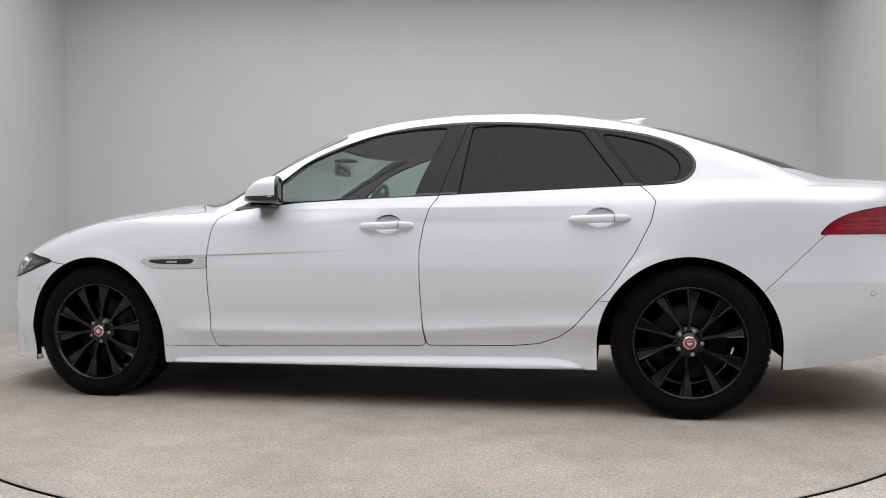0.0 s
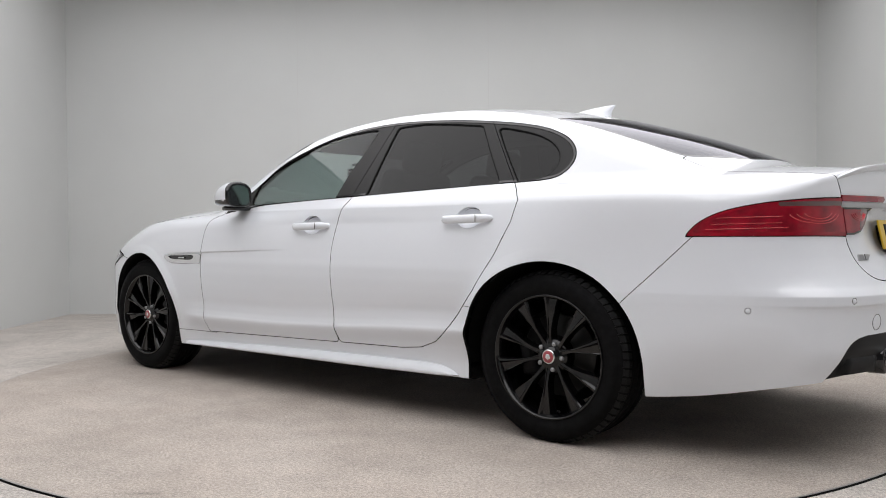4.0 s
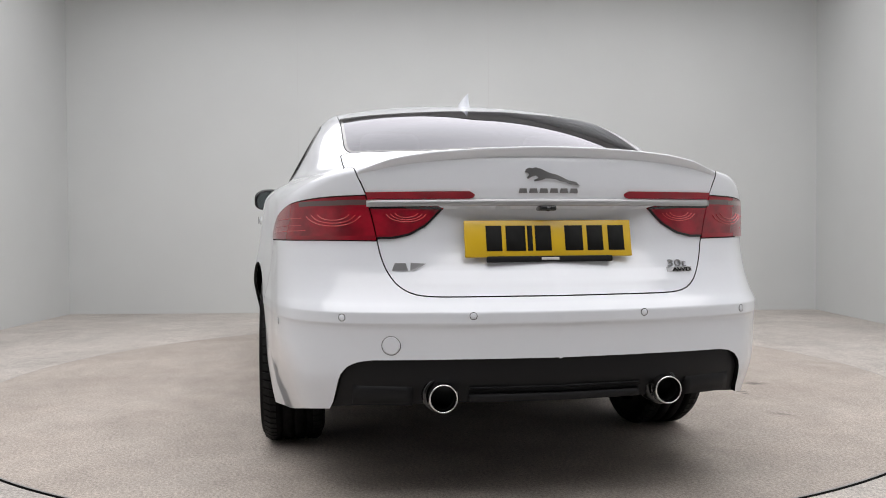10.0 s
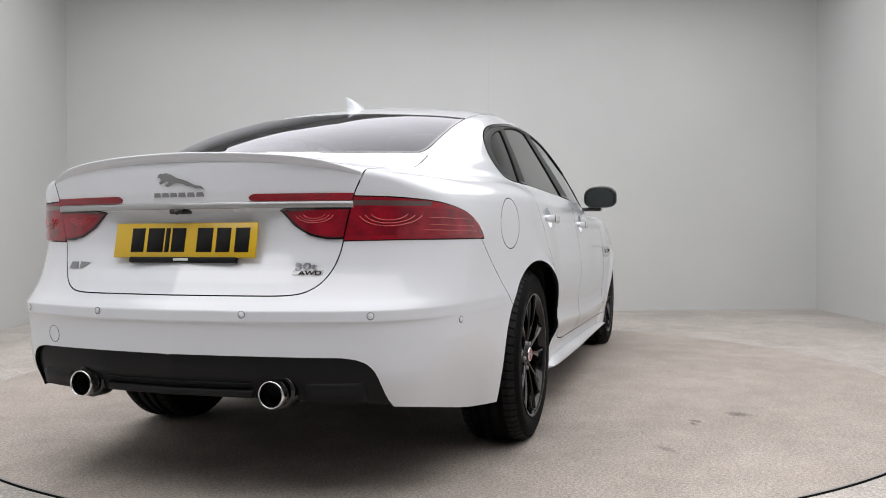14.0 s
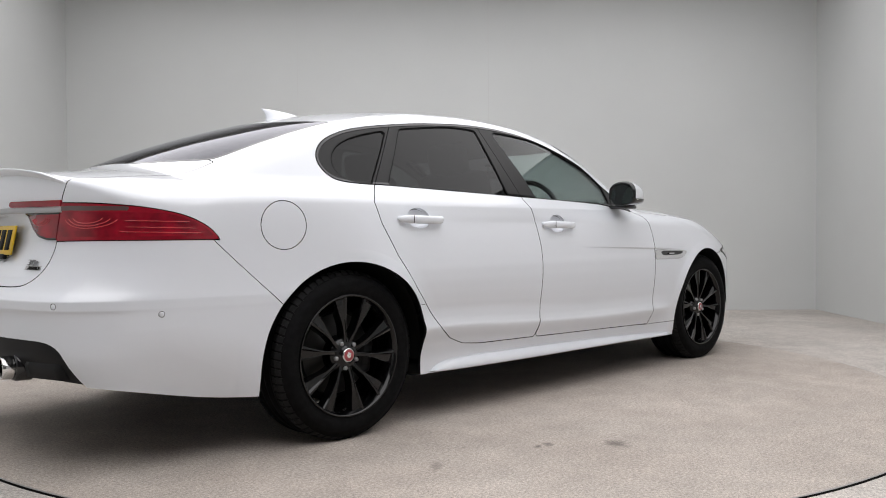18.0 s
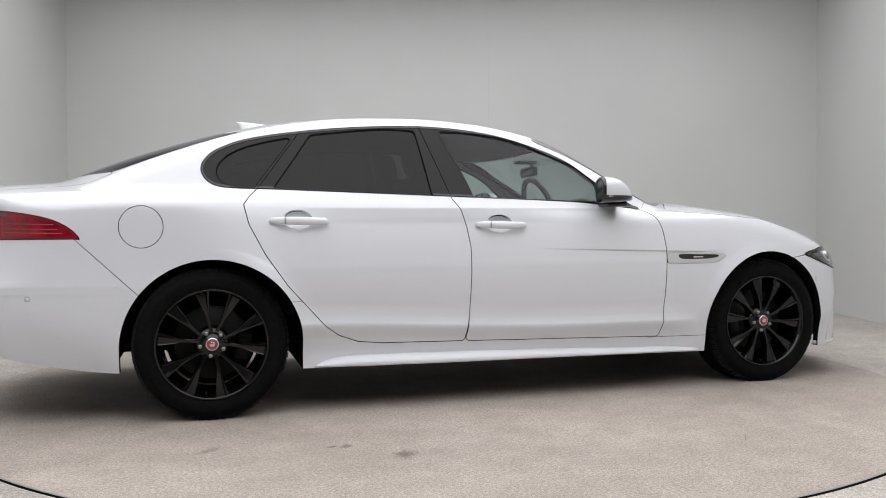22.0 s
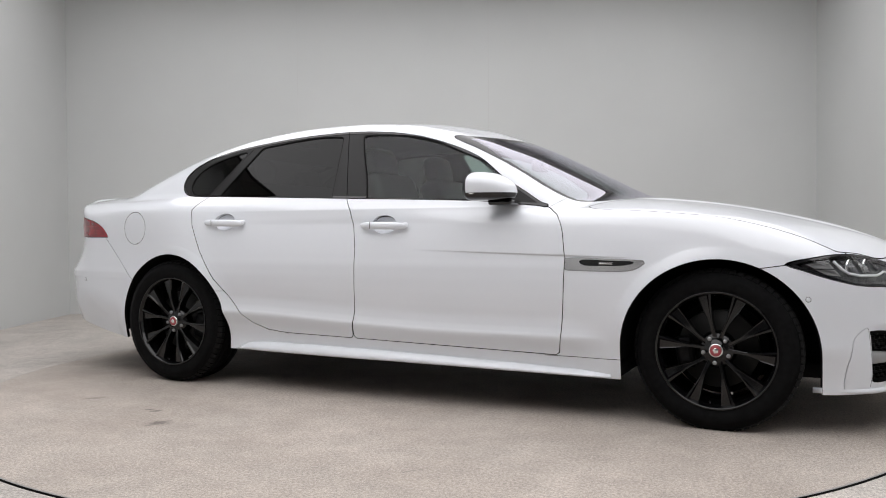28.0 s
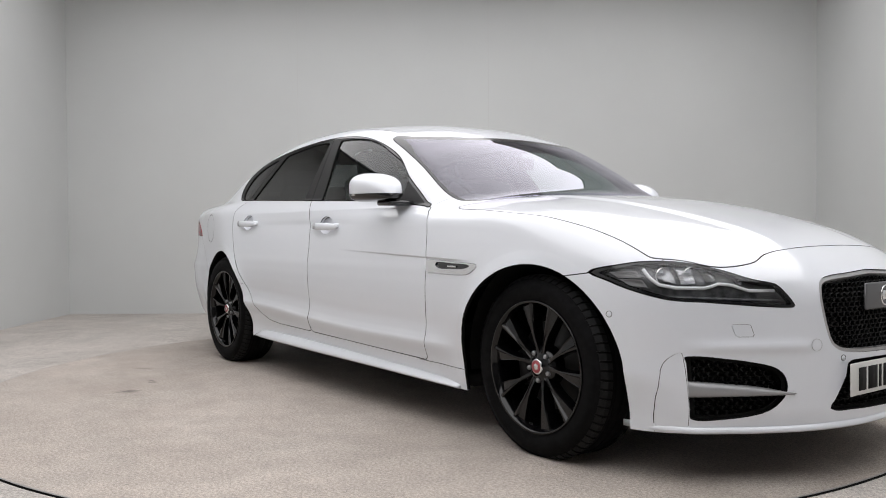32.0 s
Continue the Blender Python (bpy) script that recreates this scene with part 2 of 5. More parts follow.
def concrete(name, spots, pale_floor=False):
    """Pale aggregate concrete: clouds, grain, fine speckle; on the turntable also arcs of tyre dust and a few oil marks."""
    m = bpy.data.materials.new(name)
    m.use_nodes = True
    n, l = m.node_tree.nodes, m.node_tree.links
    b = n["Principled BSDF"]
    b.inputs["Roughness"].default_value = 0.78
    co = n.new("ShaderNodeTexCoord").outputs["Object"]

    def noise_at(scale, detail, lo, hi, to_lo, to_hi, rough=0.55, vec=None):
        t = n.new("ShaderNodeTexNoise")
        t.inputs["Scale"].default_value, t.inputs["Detail"].default_value, t.inputs["Roughness"].default_value = scale, detail, rough
        l.new(vec or co, t.inputs["Vector"])
        r = n.new("ShaderNodeMapRange")
        for k, v in zip(("From Min", "From Max", "To Min", "To Max"), (lo, hi, to_lo, to_hi)):
            r.inputs[k].default_value = v
        l.new(t.outputs["Fac"], r.inputs["Value"])
        return r.outputs[0], t.outputs["Fac"]

    def times(a, c):
        k = n.new("ShaderNodeMath")
        k.operation = "MULTIPLY"
        l.new(a, k.inputs[0])
        l.new(c, k.inputs[1])
        return k.outputs[0]
    cloud, _ = noise_at(1.1, 6, 0.3, 0.7, 0.83, 1.13, 0.62)
    patch, _ = noise_at(5.5, 7, 0.3, 0.7, 0.87, 1.11, 0.7)
    grain, g0 = noise_at(85, 5, 0.36, 0.64, 0.64, 1.34, 0.8)
    speck, _ = noise_at(210, 2, 0.38, 0.64, 0.80, 1.18, 0.6)
    pit, _ = noise_at(48, 3, 0.22, 0.36, 0.62, 1.0, 0.5)
    v = times(times(cloud, patch), times(times(grain, speck), pit))
    if pale_floor:
        pale = n.new("ShaderNodeMath")
        pale.operation = "MULTIPLY"
        pale.inputs[1].default_value = 1.2
        l.new(v, pale.inputs[0])
        v = pale.outputs[0]
    sep = n.new("ShaderNodeSeparateXYZ")
    l.new(co, sep.inputs[0])
    if spots:
        for sx, sy, rx, ry, ang, deep in spots:
            mp = n.new("ShaderNodeMapping")
            mp.vector_type = "TEXTURE"
            mp.inputs["Location"].default_value = (sx, sy, 0)
            mp.inputs["Rotation"].default_value = (0, 0, ang)
            mp.inputs["Scale"].default_value = (rx, ry, 1)
            l.new(co, mp.inputs["Vector"])
            ln = n.new("ShaderNodeVectorMath")
            ln.operation = "LENGTH"
            l.new(mp.outputs[0], ln.inputs[0])
            ad = n.new("ShaderNodeMath")
            ad.operation = "MULTIPLY_ADD"
            _, raw = noise_at(22, 4, 0, 1, 0, 1)
            l.new(raw, ad.inputs[0])
            ad.inputs[1].default_value = 1.3
            l.new(ln.outputs["Value"], ad.inputs[2])
            r = n.new("ShaderNodeMapRange")
            r.interpolation_type = "SMOOTHSTEP"
            for k, x in zip(("From Min", "From Max", "To Min", "To Max"), (0.75, 1.75, 1 - deep, 1.0)):
                r.inputs[k].default_value = x
            l.new(ad.outputs[0], r.inputs["Value"])
            v = times(v, r.outputs[0])
    mix = n.new("ShaderNodeVectorMath")
    mix.operation = "SCALE"
    tint = n.new("ShaderNodeValToRGB")
    tint.color_ramp.elements[0].color, tint.color_ramp.elements[1].color = (0.412, 0.352, 0.306, 1), (0.394, 0.358, 0.322, 1)
    if pale_floor:
        tint.color_ramp.elements[0].color, tint.color_ramp.elements[1].color = (0.388, 0.350, 0.318, 1), (0.376, 0.356, 0.332, 1)
    _, hue = noise_at(2.3, 4, 0, 1, 0, 1)
    l.new(hue, tint.inputs[0])
    l.new(tint.outputs[0], mix.inputs[0])
    l.new(v, mix.inputs["Scale"])
    l.new(mix.outputs[0], b.inputs["Base Color"])
    bp = n.new("ShaderNodeBump")
    bp.inputs["Strength"].default_value, bp.inputs["Distance"].default_value = 0.4, 0.003
    l.new(g0, bp.inputs["Height"])
    l.new(bp.outputs["Normal"], b.inputs["Normal"])
    return m


# scuffs on the fixed floor
SCUFFS = ((-2.78, 0.74, 0.14, 0.012, 0.1, 0.30), (-2.62, 0.40, 0.07, 0.010, -0.1, 0.28), (-3.05, 0.55, 0.10, 0.010, 0.2, 0.22), (2.9, -0.9, 0.09, 0.008, 0.4, 0.25), (3.2, 0.6, 0.12, 0.010, -0.3, 0.22))
# centre, half sizes, turn and depth of the oil marks, in the turntable's own plane
SPOTS = ((0.89, 1.50, 0.085, 0.055, 0.9, 0.55), (1.048, 1.278, 0.05, 0.028, 0.6, 0.52), (1.10, 1.262, 0.035, 0.02, 0.2, 0.52), (1.55, 1.10, 0.07, 0.035, 0.7, 0.34), (0.22, -2.39, 0.10, 0.02, 0.5, 0.30), (-0.45, 1.895, 0.085, 0.004, 3.93, 0.36))
disc = studio()


# ---- the car's skin: one smooth body, cut into panels ----
# Car space: x ahead from the front axle, y to the car's left, z up from the ground.
def curve(*knots):
    """A smooth curve through (x, y) knots, without overshoot; straight beyond the ends."""
    k = sorted(knots)
    X, Y = np.array([p[0] for p in k], float), np.array([p[1] for p in k], float)
    h, d = np.diff(X), np.diff(Y) / np.diff(X)
    m = np.zeros(len(X))
    m[0], m[-1] = d[0], d[-1]
    for i in range(1, len(X) - 1):
        if d[i - 1] * d[i] > 0:
            w1, w2 = 2 * h[i] + h[i - 1], h[i] + 2 * h[i - 1]
            m[i] = (w1 + w2) / (w1 / d[i - 1] + w2 / d[i])

    def f(x):
        x = np.asarray(x, float)
        i = np.clip(np.searchsorted(X, x) - 1, 0, len(X) - 2)
        t = (x - X[i]) / h[i]
        c = np.clip(t, 0, 1)
        y = (2 * c**3 - 3 * c**2 + 1) * Y[i] + (c**3 - 2 * c**2 + c) * h[i] * m[i] + (-2 * c**3 + 3 * c**2) * Y[i + 1] + (c**3 - c**2) * h[i] * m[i + 1]
        return y + np.where(t < 0, t * h[i] * m[0], 0) + np.where(t > 1, (t - 1) * h[i] * m[-1], 0)
    return f


SIDE = curve((0.60, 0.775), (0.45, 0.825), (0.29, 0.862), (0.0, 0.892), (-0.65, 0.897), (-1.8, 0.908), (-2.4, 0.915), (-2.75, 0.930),
             (-2.96, 0.934), (-3.3, 0.912), (-3.53, 0.868), (-3.74, 0.822), (-3.95, 0.765))
SIDE_Z = curve((0.12, -0.050), (0.20, -0.052), (0.28, -0.036), (0.335, -0.0125), (0.347, -0.0085), (0.357, -0.007), (0.374, -0.0105), (0.40, -0.0145), (0.43, -0.0155), (0.48, -0.0105), (0.55, -0.0035), (0.62, 0.0), (0.66, 0.0), (0.71, -0.005), (0.78, -0.0145), (0.85, -0.0275), (0.90, -0.0385), (0.95, -0.052), (1.02, -0.085), (1.1, -0.14))
TOP = curve((0.85, 0.66), (0.75, 0.735), (0.67, 0.778), (0.5, 0.845), (0.3, 0.900), (0.1, 0.943), (-0.1, 0.976), (-0.35, 1.000), (-0.6, 1.006), (-1.0, 1.01), (-1.8, 1.05),
            (-2.3, 1.07), (-2.9, 1.09), (-3.3, 1.10), (-3.6, 1.095), (-4.05, 1.068))
TOP_DROP = curve((0.75, 0.2), (0.62, 0.155), (0.5, 0.12), (0.25, 0.09), (0.0, 0.07), (-0.5, 0.072), (-1.8, 0.06), (-2.9, 0.06), (-3.4, 0.09), (-4.0, 0.12))
NOSE = curve((0.0, 0.895), (0.15, 0.882), (0.31, 0.838), (0.45, 0.765), (0.6, 0.67), (0.72, 0.575), (0.80, 0.45), (0.85, 0.28), (0.88, 0.1))
NOSE_Z = curve((0.15, -0.02), (0.25, 0.0), (0.45, 0.0), (0.58, -0.002), (0.66, -0.02), (0.72, -0.07), (0.78, -0.16), (0.9, -0.4))
TAIL = curve((0.0, -4.150), (0.26, -4.130), (0.45, -4.090), (0.632, -4.022), (0.75, -3.90), (0.816, -3.745), (0.85, -3.5))
TAIL_Z = curve((0.15, 0.14), (0.30, 0.075), (0.42, 0.02), (0.55, 0.010), (0.566, 0.006), (0.573, 0.0), (0.603, 0.0), (0.612, 0.007), (0.64, 0.034), (0.68, 0.060), (0.74, 0.086), (0.81, 0.100), (0.88, 0.101), (0.93, 0.099), (0.97, 0.094), (1.02, 0.093), (1.08, 0.105))
BOTTOM = curve((0.9, 0.185), (0.42, 0.163), (-0.4, 0.180), (-2.5, 0.200), (-3.39, 0.217), (-3.9, 0.300), (-4.15, 0.34))
CAB_SIDE = curve((-0.3, 0.69), (-0.74, 0.752), (-1.2, 0.812), (-1.8, 0.838), (-2.5, 0.832), (-2.99, 0.80), (-3.3, 0.745), (-3.7, 0.66))
CAB_TOP = curve((-0.30, 0.955), (-0.5, 1.038), (-0.72, 1.147), (-1.04, 1.299), (-1.32, 1.402), (-1.63, 1.449), (-1.93, 1.463), (-2.23, 1.458), (-2.556, 1.43), (-2.81, 1.385),
                (-3.19, 1.281), (-3.52, 1.164), (-3.72, 1.075), (-3.95, 0.88), (-4.05, 0.75))
CAB_DROP = curve((-0.4, 0.10), (-0.8, 0.088), (-1.25, 0.062), (-2.0, 0.05), (-2.8, 0.065), (-3.3, 0.09), (-3.6, 0.11))


FRONT_ARCH, REAR_ARCH = (0.006, 0.312, 0.402), (-2.955, 0.314, 0.402)
CREASE_X = curve((-1.6, 0.0), (-1.45, 0.0), (-0.9, 1.0), (-0.5, 1.0), (-0.3, 0.0), (0.0, 0.0))
CREASE_Z = curve((0.0, 0.0), (0.45, 0.0), (0.60, 0.5), (0.70, 0.93), (0.7215, 1.0), (0.7265, 0.0), (1.2, 0.0))


REAR_Z = curve((0.12, -0.050), (0.25, -0.026), (0.40, -0.010), (0.55, 0.002), (0.62, 0.004), (0.70, 0.0), (0.78, -0.011), (0.85, -0.0255), (0.90, -0.0375), (0.95, -0.052), (1.02, -0.085), (1.1, -0.14))


# the crease above the door bottoms climbs towards the rear wheel
CREASE_RISE = curve((0.0, 0.0), (-1.1, 0.0), (-1.75, 0.018), (-2.25, 0.044), (-2.6, 0.055))
# a folded shoulder line from the rear door back to the tail light, and the recess for the rear number plate
SHOULDER_X = curve((-4.1, 0.6), (-3.9, 1.0), (-3.1, 1.0), (-2.72, 0.0), (0.0, 0.0))
SHOULDER_AT = curve((-4.0, 0.953), (-3.6, 0.962), (-3.2, 0.971), (-2.8, 0.976))
RECESS_A = curve((0.0, 1.0), (0.22, 1.0), (0.33, 0.55), (0.45, 0.0), (0.5, 0.0))
RECESS_Z = curve((0.6, 0.0), (0.64, 0.0), (0.70, 0.18), (0.78, 0.7), (0.86, 1.0), (0.905, 1.0), (0.914, 0.0), (1.0, 0.0))


def smax(a, b, k):
    h = np.clip(0.5 + 0.5 * (a - b) / k, 0, 1)
    return b + (a - b) * h + k * h * (1 - h)


def lower(x, a, z):
    k = np.clip((-3.15 - x) / 0.2, 0, 1)
    k = np.maximum(k, np.clip((x + 0.60) / 0.15, 0, 1) * np.clip(-x / 0.2, 0, 1))
    w = SIDE(x) + SIDE_Z(z - CREASE_RISE(x) * np.clip((0.64 - z) / 0.16, 0, 1)) * (1 - k) + REAR_Z(z) * k
    for cx, cz, r in (FRONT_ARCH, REAR_ARCH):
        d = np.hypot(x - cx, np.maximum(z - cz, 0)) - r
        w = w + (0.013 * np.clip(1 - d / 0.11, 0, 1) ** 2 + 0.008 * np.clip(1 - d / 0.052, 0, 1)) * np.clip((z - 0.30) / 0.2, 0, 1)
    w = w - 0.006 * CREASE_X(x) * CREASE_Z(z - 0.018 * (-0.65 - x) / 0.6)
    w = w - 0.19 * np.maximum(0, 0.50 - z) * np.clip((-3.2 - x) / 0.25, 0, 1)
    dz = z - SHOULDER_AT(x)
    w = w + 0.0065 * SHOULDER_X(x) * np.maximum(0, 1 - np.where(dz > 0, dz / 0.045, -dz / 0.12))
    s = a - w
    t = z - TOP(x) + TOP_DROP(x) * (a / 0.8) ** 3
    # raised middle of the bonnet: a soft shoulder, then a shallow valley towards the wing
    u, v = np.clip((a - 0.335 + 0.13 * x) / 0.06, 0, 1), np.clip((a - 0.46) / 0.24, 0, 1)
    t = t + 0.006 * u * u * (3 - 2 * u) * (1 - v * v * (3 - 2 * v)) * np.clip((x + 0.5) / 0.2, 0, 1) * np.clip((0.68 - x) / 0.25, 0, 1)
    e = 0.004
    brow = 0.009 * np.exp(-(((z - 0.452) / 0.02) ** 2)) * np.clip((a - 0.33) / 0.08, 0, 1) * np.clip((0.73 - a) / 0.06, 0, 1)
    n = (x - NOSE(a) - NOSE_Z(z) - brow) / np.sqrt(1 + ((NOSE(a + e) - NOSE(a - e)) / (2 * e)) ** 2)
    r = (TAIL(a) + TAIL_Z(z) + 0.036 * RECESS_A(a) * RECESS_Z(z) - 0.0035 * np.clip(1 - np.abs(z - 0.686) / 0.035, 0, 1) * np.clip((0.42 - a) / 0.06, 0, 1) - x) / np.sqrt(1 + ((TAIL(a + e) - TAIL(a - e)) / (2 * e)) ** 2)
    return smax(smax(smax(s, t, 0.055), n, 0.045), r, 0.022)


def cabin(x, a, z):
    h = np.maximum(z - 1.0, -0.05)
    s = (a - CAB_SIDE(x) + 0.53 * h + 0.10 * h**2) / 1.14
    t = (z - CAB_TOP(x) + CAB_DROP(x) * (a / 0.6) ** 2.2) / 1.08
    return smax(smax(s, t, 0.05), 0.90 - z, 0.02)


def skin(x, a, z):
    return -smax(-lower(x, a, z), -cabin(x, a, z), 0.03)


def cast(o, d, far=2.6):
    """Where rays from o along d leave the body."""
    lo, hi = np.zeros(len(o)), np.full(len(o), far)
    for _ in range(34):
        mid = (lo + hi) / 2
        p = o + d * mid[:, None]
        inside = skin(p[:, 0], np.abs(p[:, 1]), p[:, 2]) < 0
        lo, hi = np.where(inside, mid, lo), np.where(inside, hi, mid)
    return o + d * lo[:, None]


def normals(p):
    e, g = 0.003, np.zeros_like(p)
    for i in range(3):
        q = p.copy()
        q[:, i] += e
        r = p.copy()
        r[:, i] -= e
        g[:, i] = skin(q[:, 0], np.abs(q[:, 1]), q[:, 2]) - skin(r[:, 0], np.abs(r[:, 1]), r[:, 2])
    return g / np.linalg.norm(g, axis=1)[:, None]


def on_skin(x, a, z, d):
    """One place on the body met by a ray that comes from inside at (x, a, z) along d."""
    d = np.array(d, float) / np.linalg.norm(d)
    p = cast(np.array([[x, a, z]], float), d[None])
    return Vector(p[0]), Vector(normals(p)[0])


def half_body():
    """The left half as triangles: a fan round the nose, a sweep along the side, a fan round the tail."""
    A, X = [], []
    for i in range(120):
        A.append(90 * i / 120), X.append(0.15)
    for i in range(250):
        A.append(90), X.append(0.15 - 3.45 * i / 250)
    for i in range(121):
        A.append(90 + 90 * i / 120), X.append(-3.30)
    A, X = np.radians(A), np.array(X)
    E = np.radians(np.unique(np.round(np.concatenate([np.linspace(-42, 90, 190), np.linspace(5.8, 9.2, 26), np.linspace(-19, -12, 16), np.linspace(-3, 0.5, 12), np.linspace(20.3, 24.5, 24)]), 4)))
    nu, nv = len(A), len(E)
    AA, EE = np.meshgrid(A, E, indexing="ij")
    XX = np.repeat(X[:, None], nv, 1)
    d = np.stack([np.cos(EE) * np.cos(AA), np.cos(EE) * np.sin(AA), np.sin(EE)], -1).reshape(-1, 3)
    o = np.stack([XX, XX * 0, XX * 0 + 0.62], -1).reshape(-1, 3)
    V = cast(o, d)
    i, j = np.meshgrid(np.arange(nu - 1), np.arange(nv - 1), indexing="ij")
    q = (i * nv + j).ravel()
    T = np.concatenate([np.stack([q, q + nv, q + nv + 1], 1), np.stack([q, q + nv + 1, q + 1], 1)])
    V[:, 1] = np.where(V[:, 1] < 1e-5, 0, V[:, 1])
    c = np.cross(V[T[:, 1]] - V[T[:, 0]], V[T[:, 2]] - V[T[:, 0]])
    return V, T[np.linalg.norm(c, axis=1) > 1e-9]


def keep(m, field, level=0.0):
    """The part of a triangle mesh where field > level, cut cleanly along the line."""
    V, T = m
    if not len(T):
        return m
    s = field(V[:, 0], V[:, 1], V[:, 2]) - level
    s = np.where(np.abs(s) < 1e-7, 1e-7, s)
    pos = s > 0
    n = pos[T].sum(1)
    out, new_v, base = [T[n == 3]], [], len(V)
    for k in (1, 2):
        t = T[n == k]
        if not len(t):
            continue
        odd = pos[t] if k == 1 else ~pos[t]
        r = odd.argmax(1)
        a, b, c = (t[np.arange(len(t)), (r + i) % 3] for i in range(3))
        out.append((k, a, b, c))
    edges, jobs = [], []
    for item in out[1:]:
        k, a, b, c = item
        jobs.append((k, a, b, c, len(edges) and sum(len(e) for e in edges)))
        edges += [np.stack([a, b], 1), np.stack([a, c], 1)]
    if not edges:
        return V, out[0]
    E = np.sort(np.concatenate(edges), 1)
    U, inv = np.unique(E, axis=0, return_inverse=True)
    inv = inv.ravel()
    w = (s[U[:, 0]] / (s[U[:, 0]] - s[U[:, 1]]))[:, None]
    NV = np.concatenate([V, V[U[:, 0]] * (1 - w) + V[U[:, 1]] * w])
    tris = [out[0]]
    for k, a, b, c, off in jobs:
        ab, ac = base + inv[off:off + len(a)], base + inv[off + len(a):off + 2 * len(a)]
        if k == 1:
            tris.append(np.stack([a, ab, ac], 1))
        else:
            tris += [np.stack([ab, b, c], 1), np.stack([ab, c, ac], 1)]
    T2 = np.concatenate(tris)
    used, T3 = np.unique(T2, return_inverse=True)
    return NV[used], T3.reshape(-1, 3)


def cut(m, field):
    """(inside, outside) of a field."""
    return keep(m, field), keep(m, lambda x, a, z: -field(x, a, z))


def smooth_loop(pts, n=6):
    """A closed smooth outline through a few points (centripetal enough for near-even spacing)."""
    out, N = [], len(pts)
    P = [Vector(p) for p in pts]
    for i in range(N):
        p0, p1, p2, p3 = P[i - 1], P[i], P[(i + 1) % N], P[(i + 2) % N]
        l = (p2 - p1).length
        t1 = (p2 - p0).normalized() * l
        t2 = (p3 - p1).normalized() * l
        for k in range(n):
            t = k / n
            out.append((2 * t**3 - 3 * t**2 + 1) * p1 + (t**3 - 2 * t**2 + t) * t1 + (3 * t**2 - 2 * t**3) * p2 + (t**3 - t**2) * t2)
    return [(p.x, p.y) for p in out]


def inside(poly):
    """Signed distance to a closed outline, positive inside."""
    P = np.array(poly, float)
    Q = np.roll(P, -1, 0)

    lo, hi = P.min(0) - 0.03, P.max(0) + 0.03

    def f(u, v):
        near = (u > lo[0]) & (u < hi[0]) & (v > lo[1]) & (v < hi[1])
        out = np.full(len(u), -0.03)
        if near.any():
            out[near] = g(u[near], v[near])
        return out

    def g(u, v):
        best, wind = np.full(len(u), 9.0), np.zeros(len(u), bool)
        for (x0, y0), (x1, y1) in zip(P, Q):
            dx, dy = x1 - x0, y1 - y0
            L = dx * dx + dy * dy
            if L < 1e-14:
                continue
            t = np.clip(((u - x0) * dx + (v - y0) * dy) / L, 0, 1)
            best = np.minimum(best, (u - x0 - t * dx) ** 2 + (v - y0 - t * dy) ** 2)
            if y0 != y1:
                wind ^= ((y0 > v) != (y1 > v)) & (u < dx * (v - y0) / dy + x0)
        d = np.sqrt(best)
        return np.where(wind, d, -d)
    return f


def side_zone(pts, soft=True, least=0.45):
    g = inside(smooth_loop(pts) if soft else pts)
    return lambda x, a, z: np.minimum(g(x, z), a - least)


def top_zone(pts, lo, soft=True):
    full = pts + [(x, -a) for x, a in reversed(pts)]
    g = inside(smooth_loop(full) if soft else full)
    return lambda x, a, z: np.minimum(g(x, a), z - lo(x))


def end_zone(pts, test, soft=True, mid=True):
    full = pts + [(-a, z) for a, z in reversed(pts)] if mid else pts
    g = inside(smooth_loop(full) if soft else full)
    return lambda x, a, z: np.minimum(g(a, z), test(x))


GAP = 0.0019


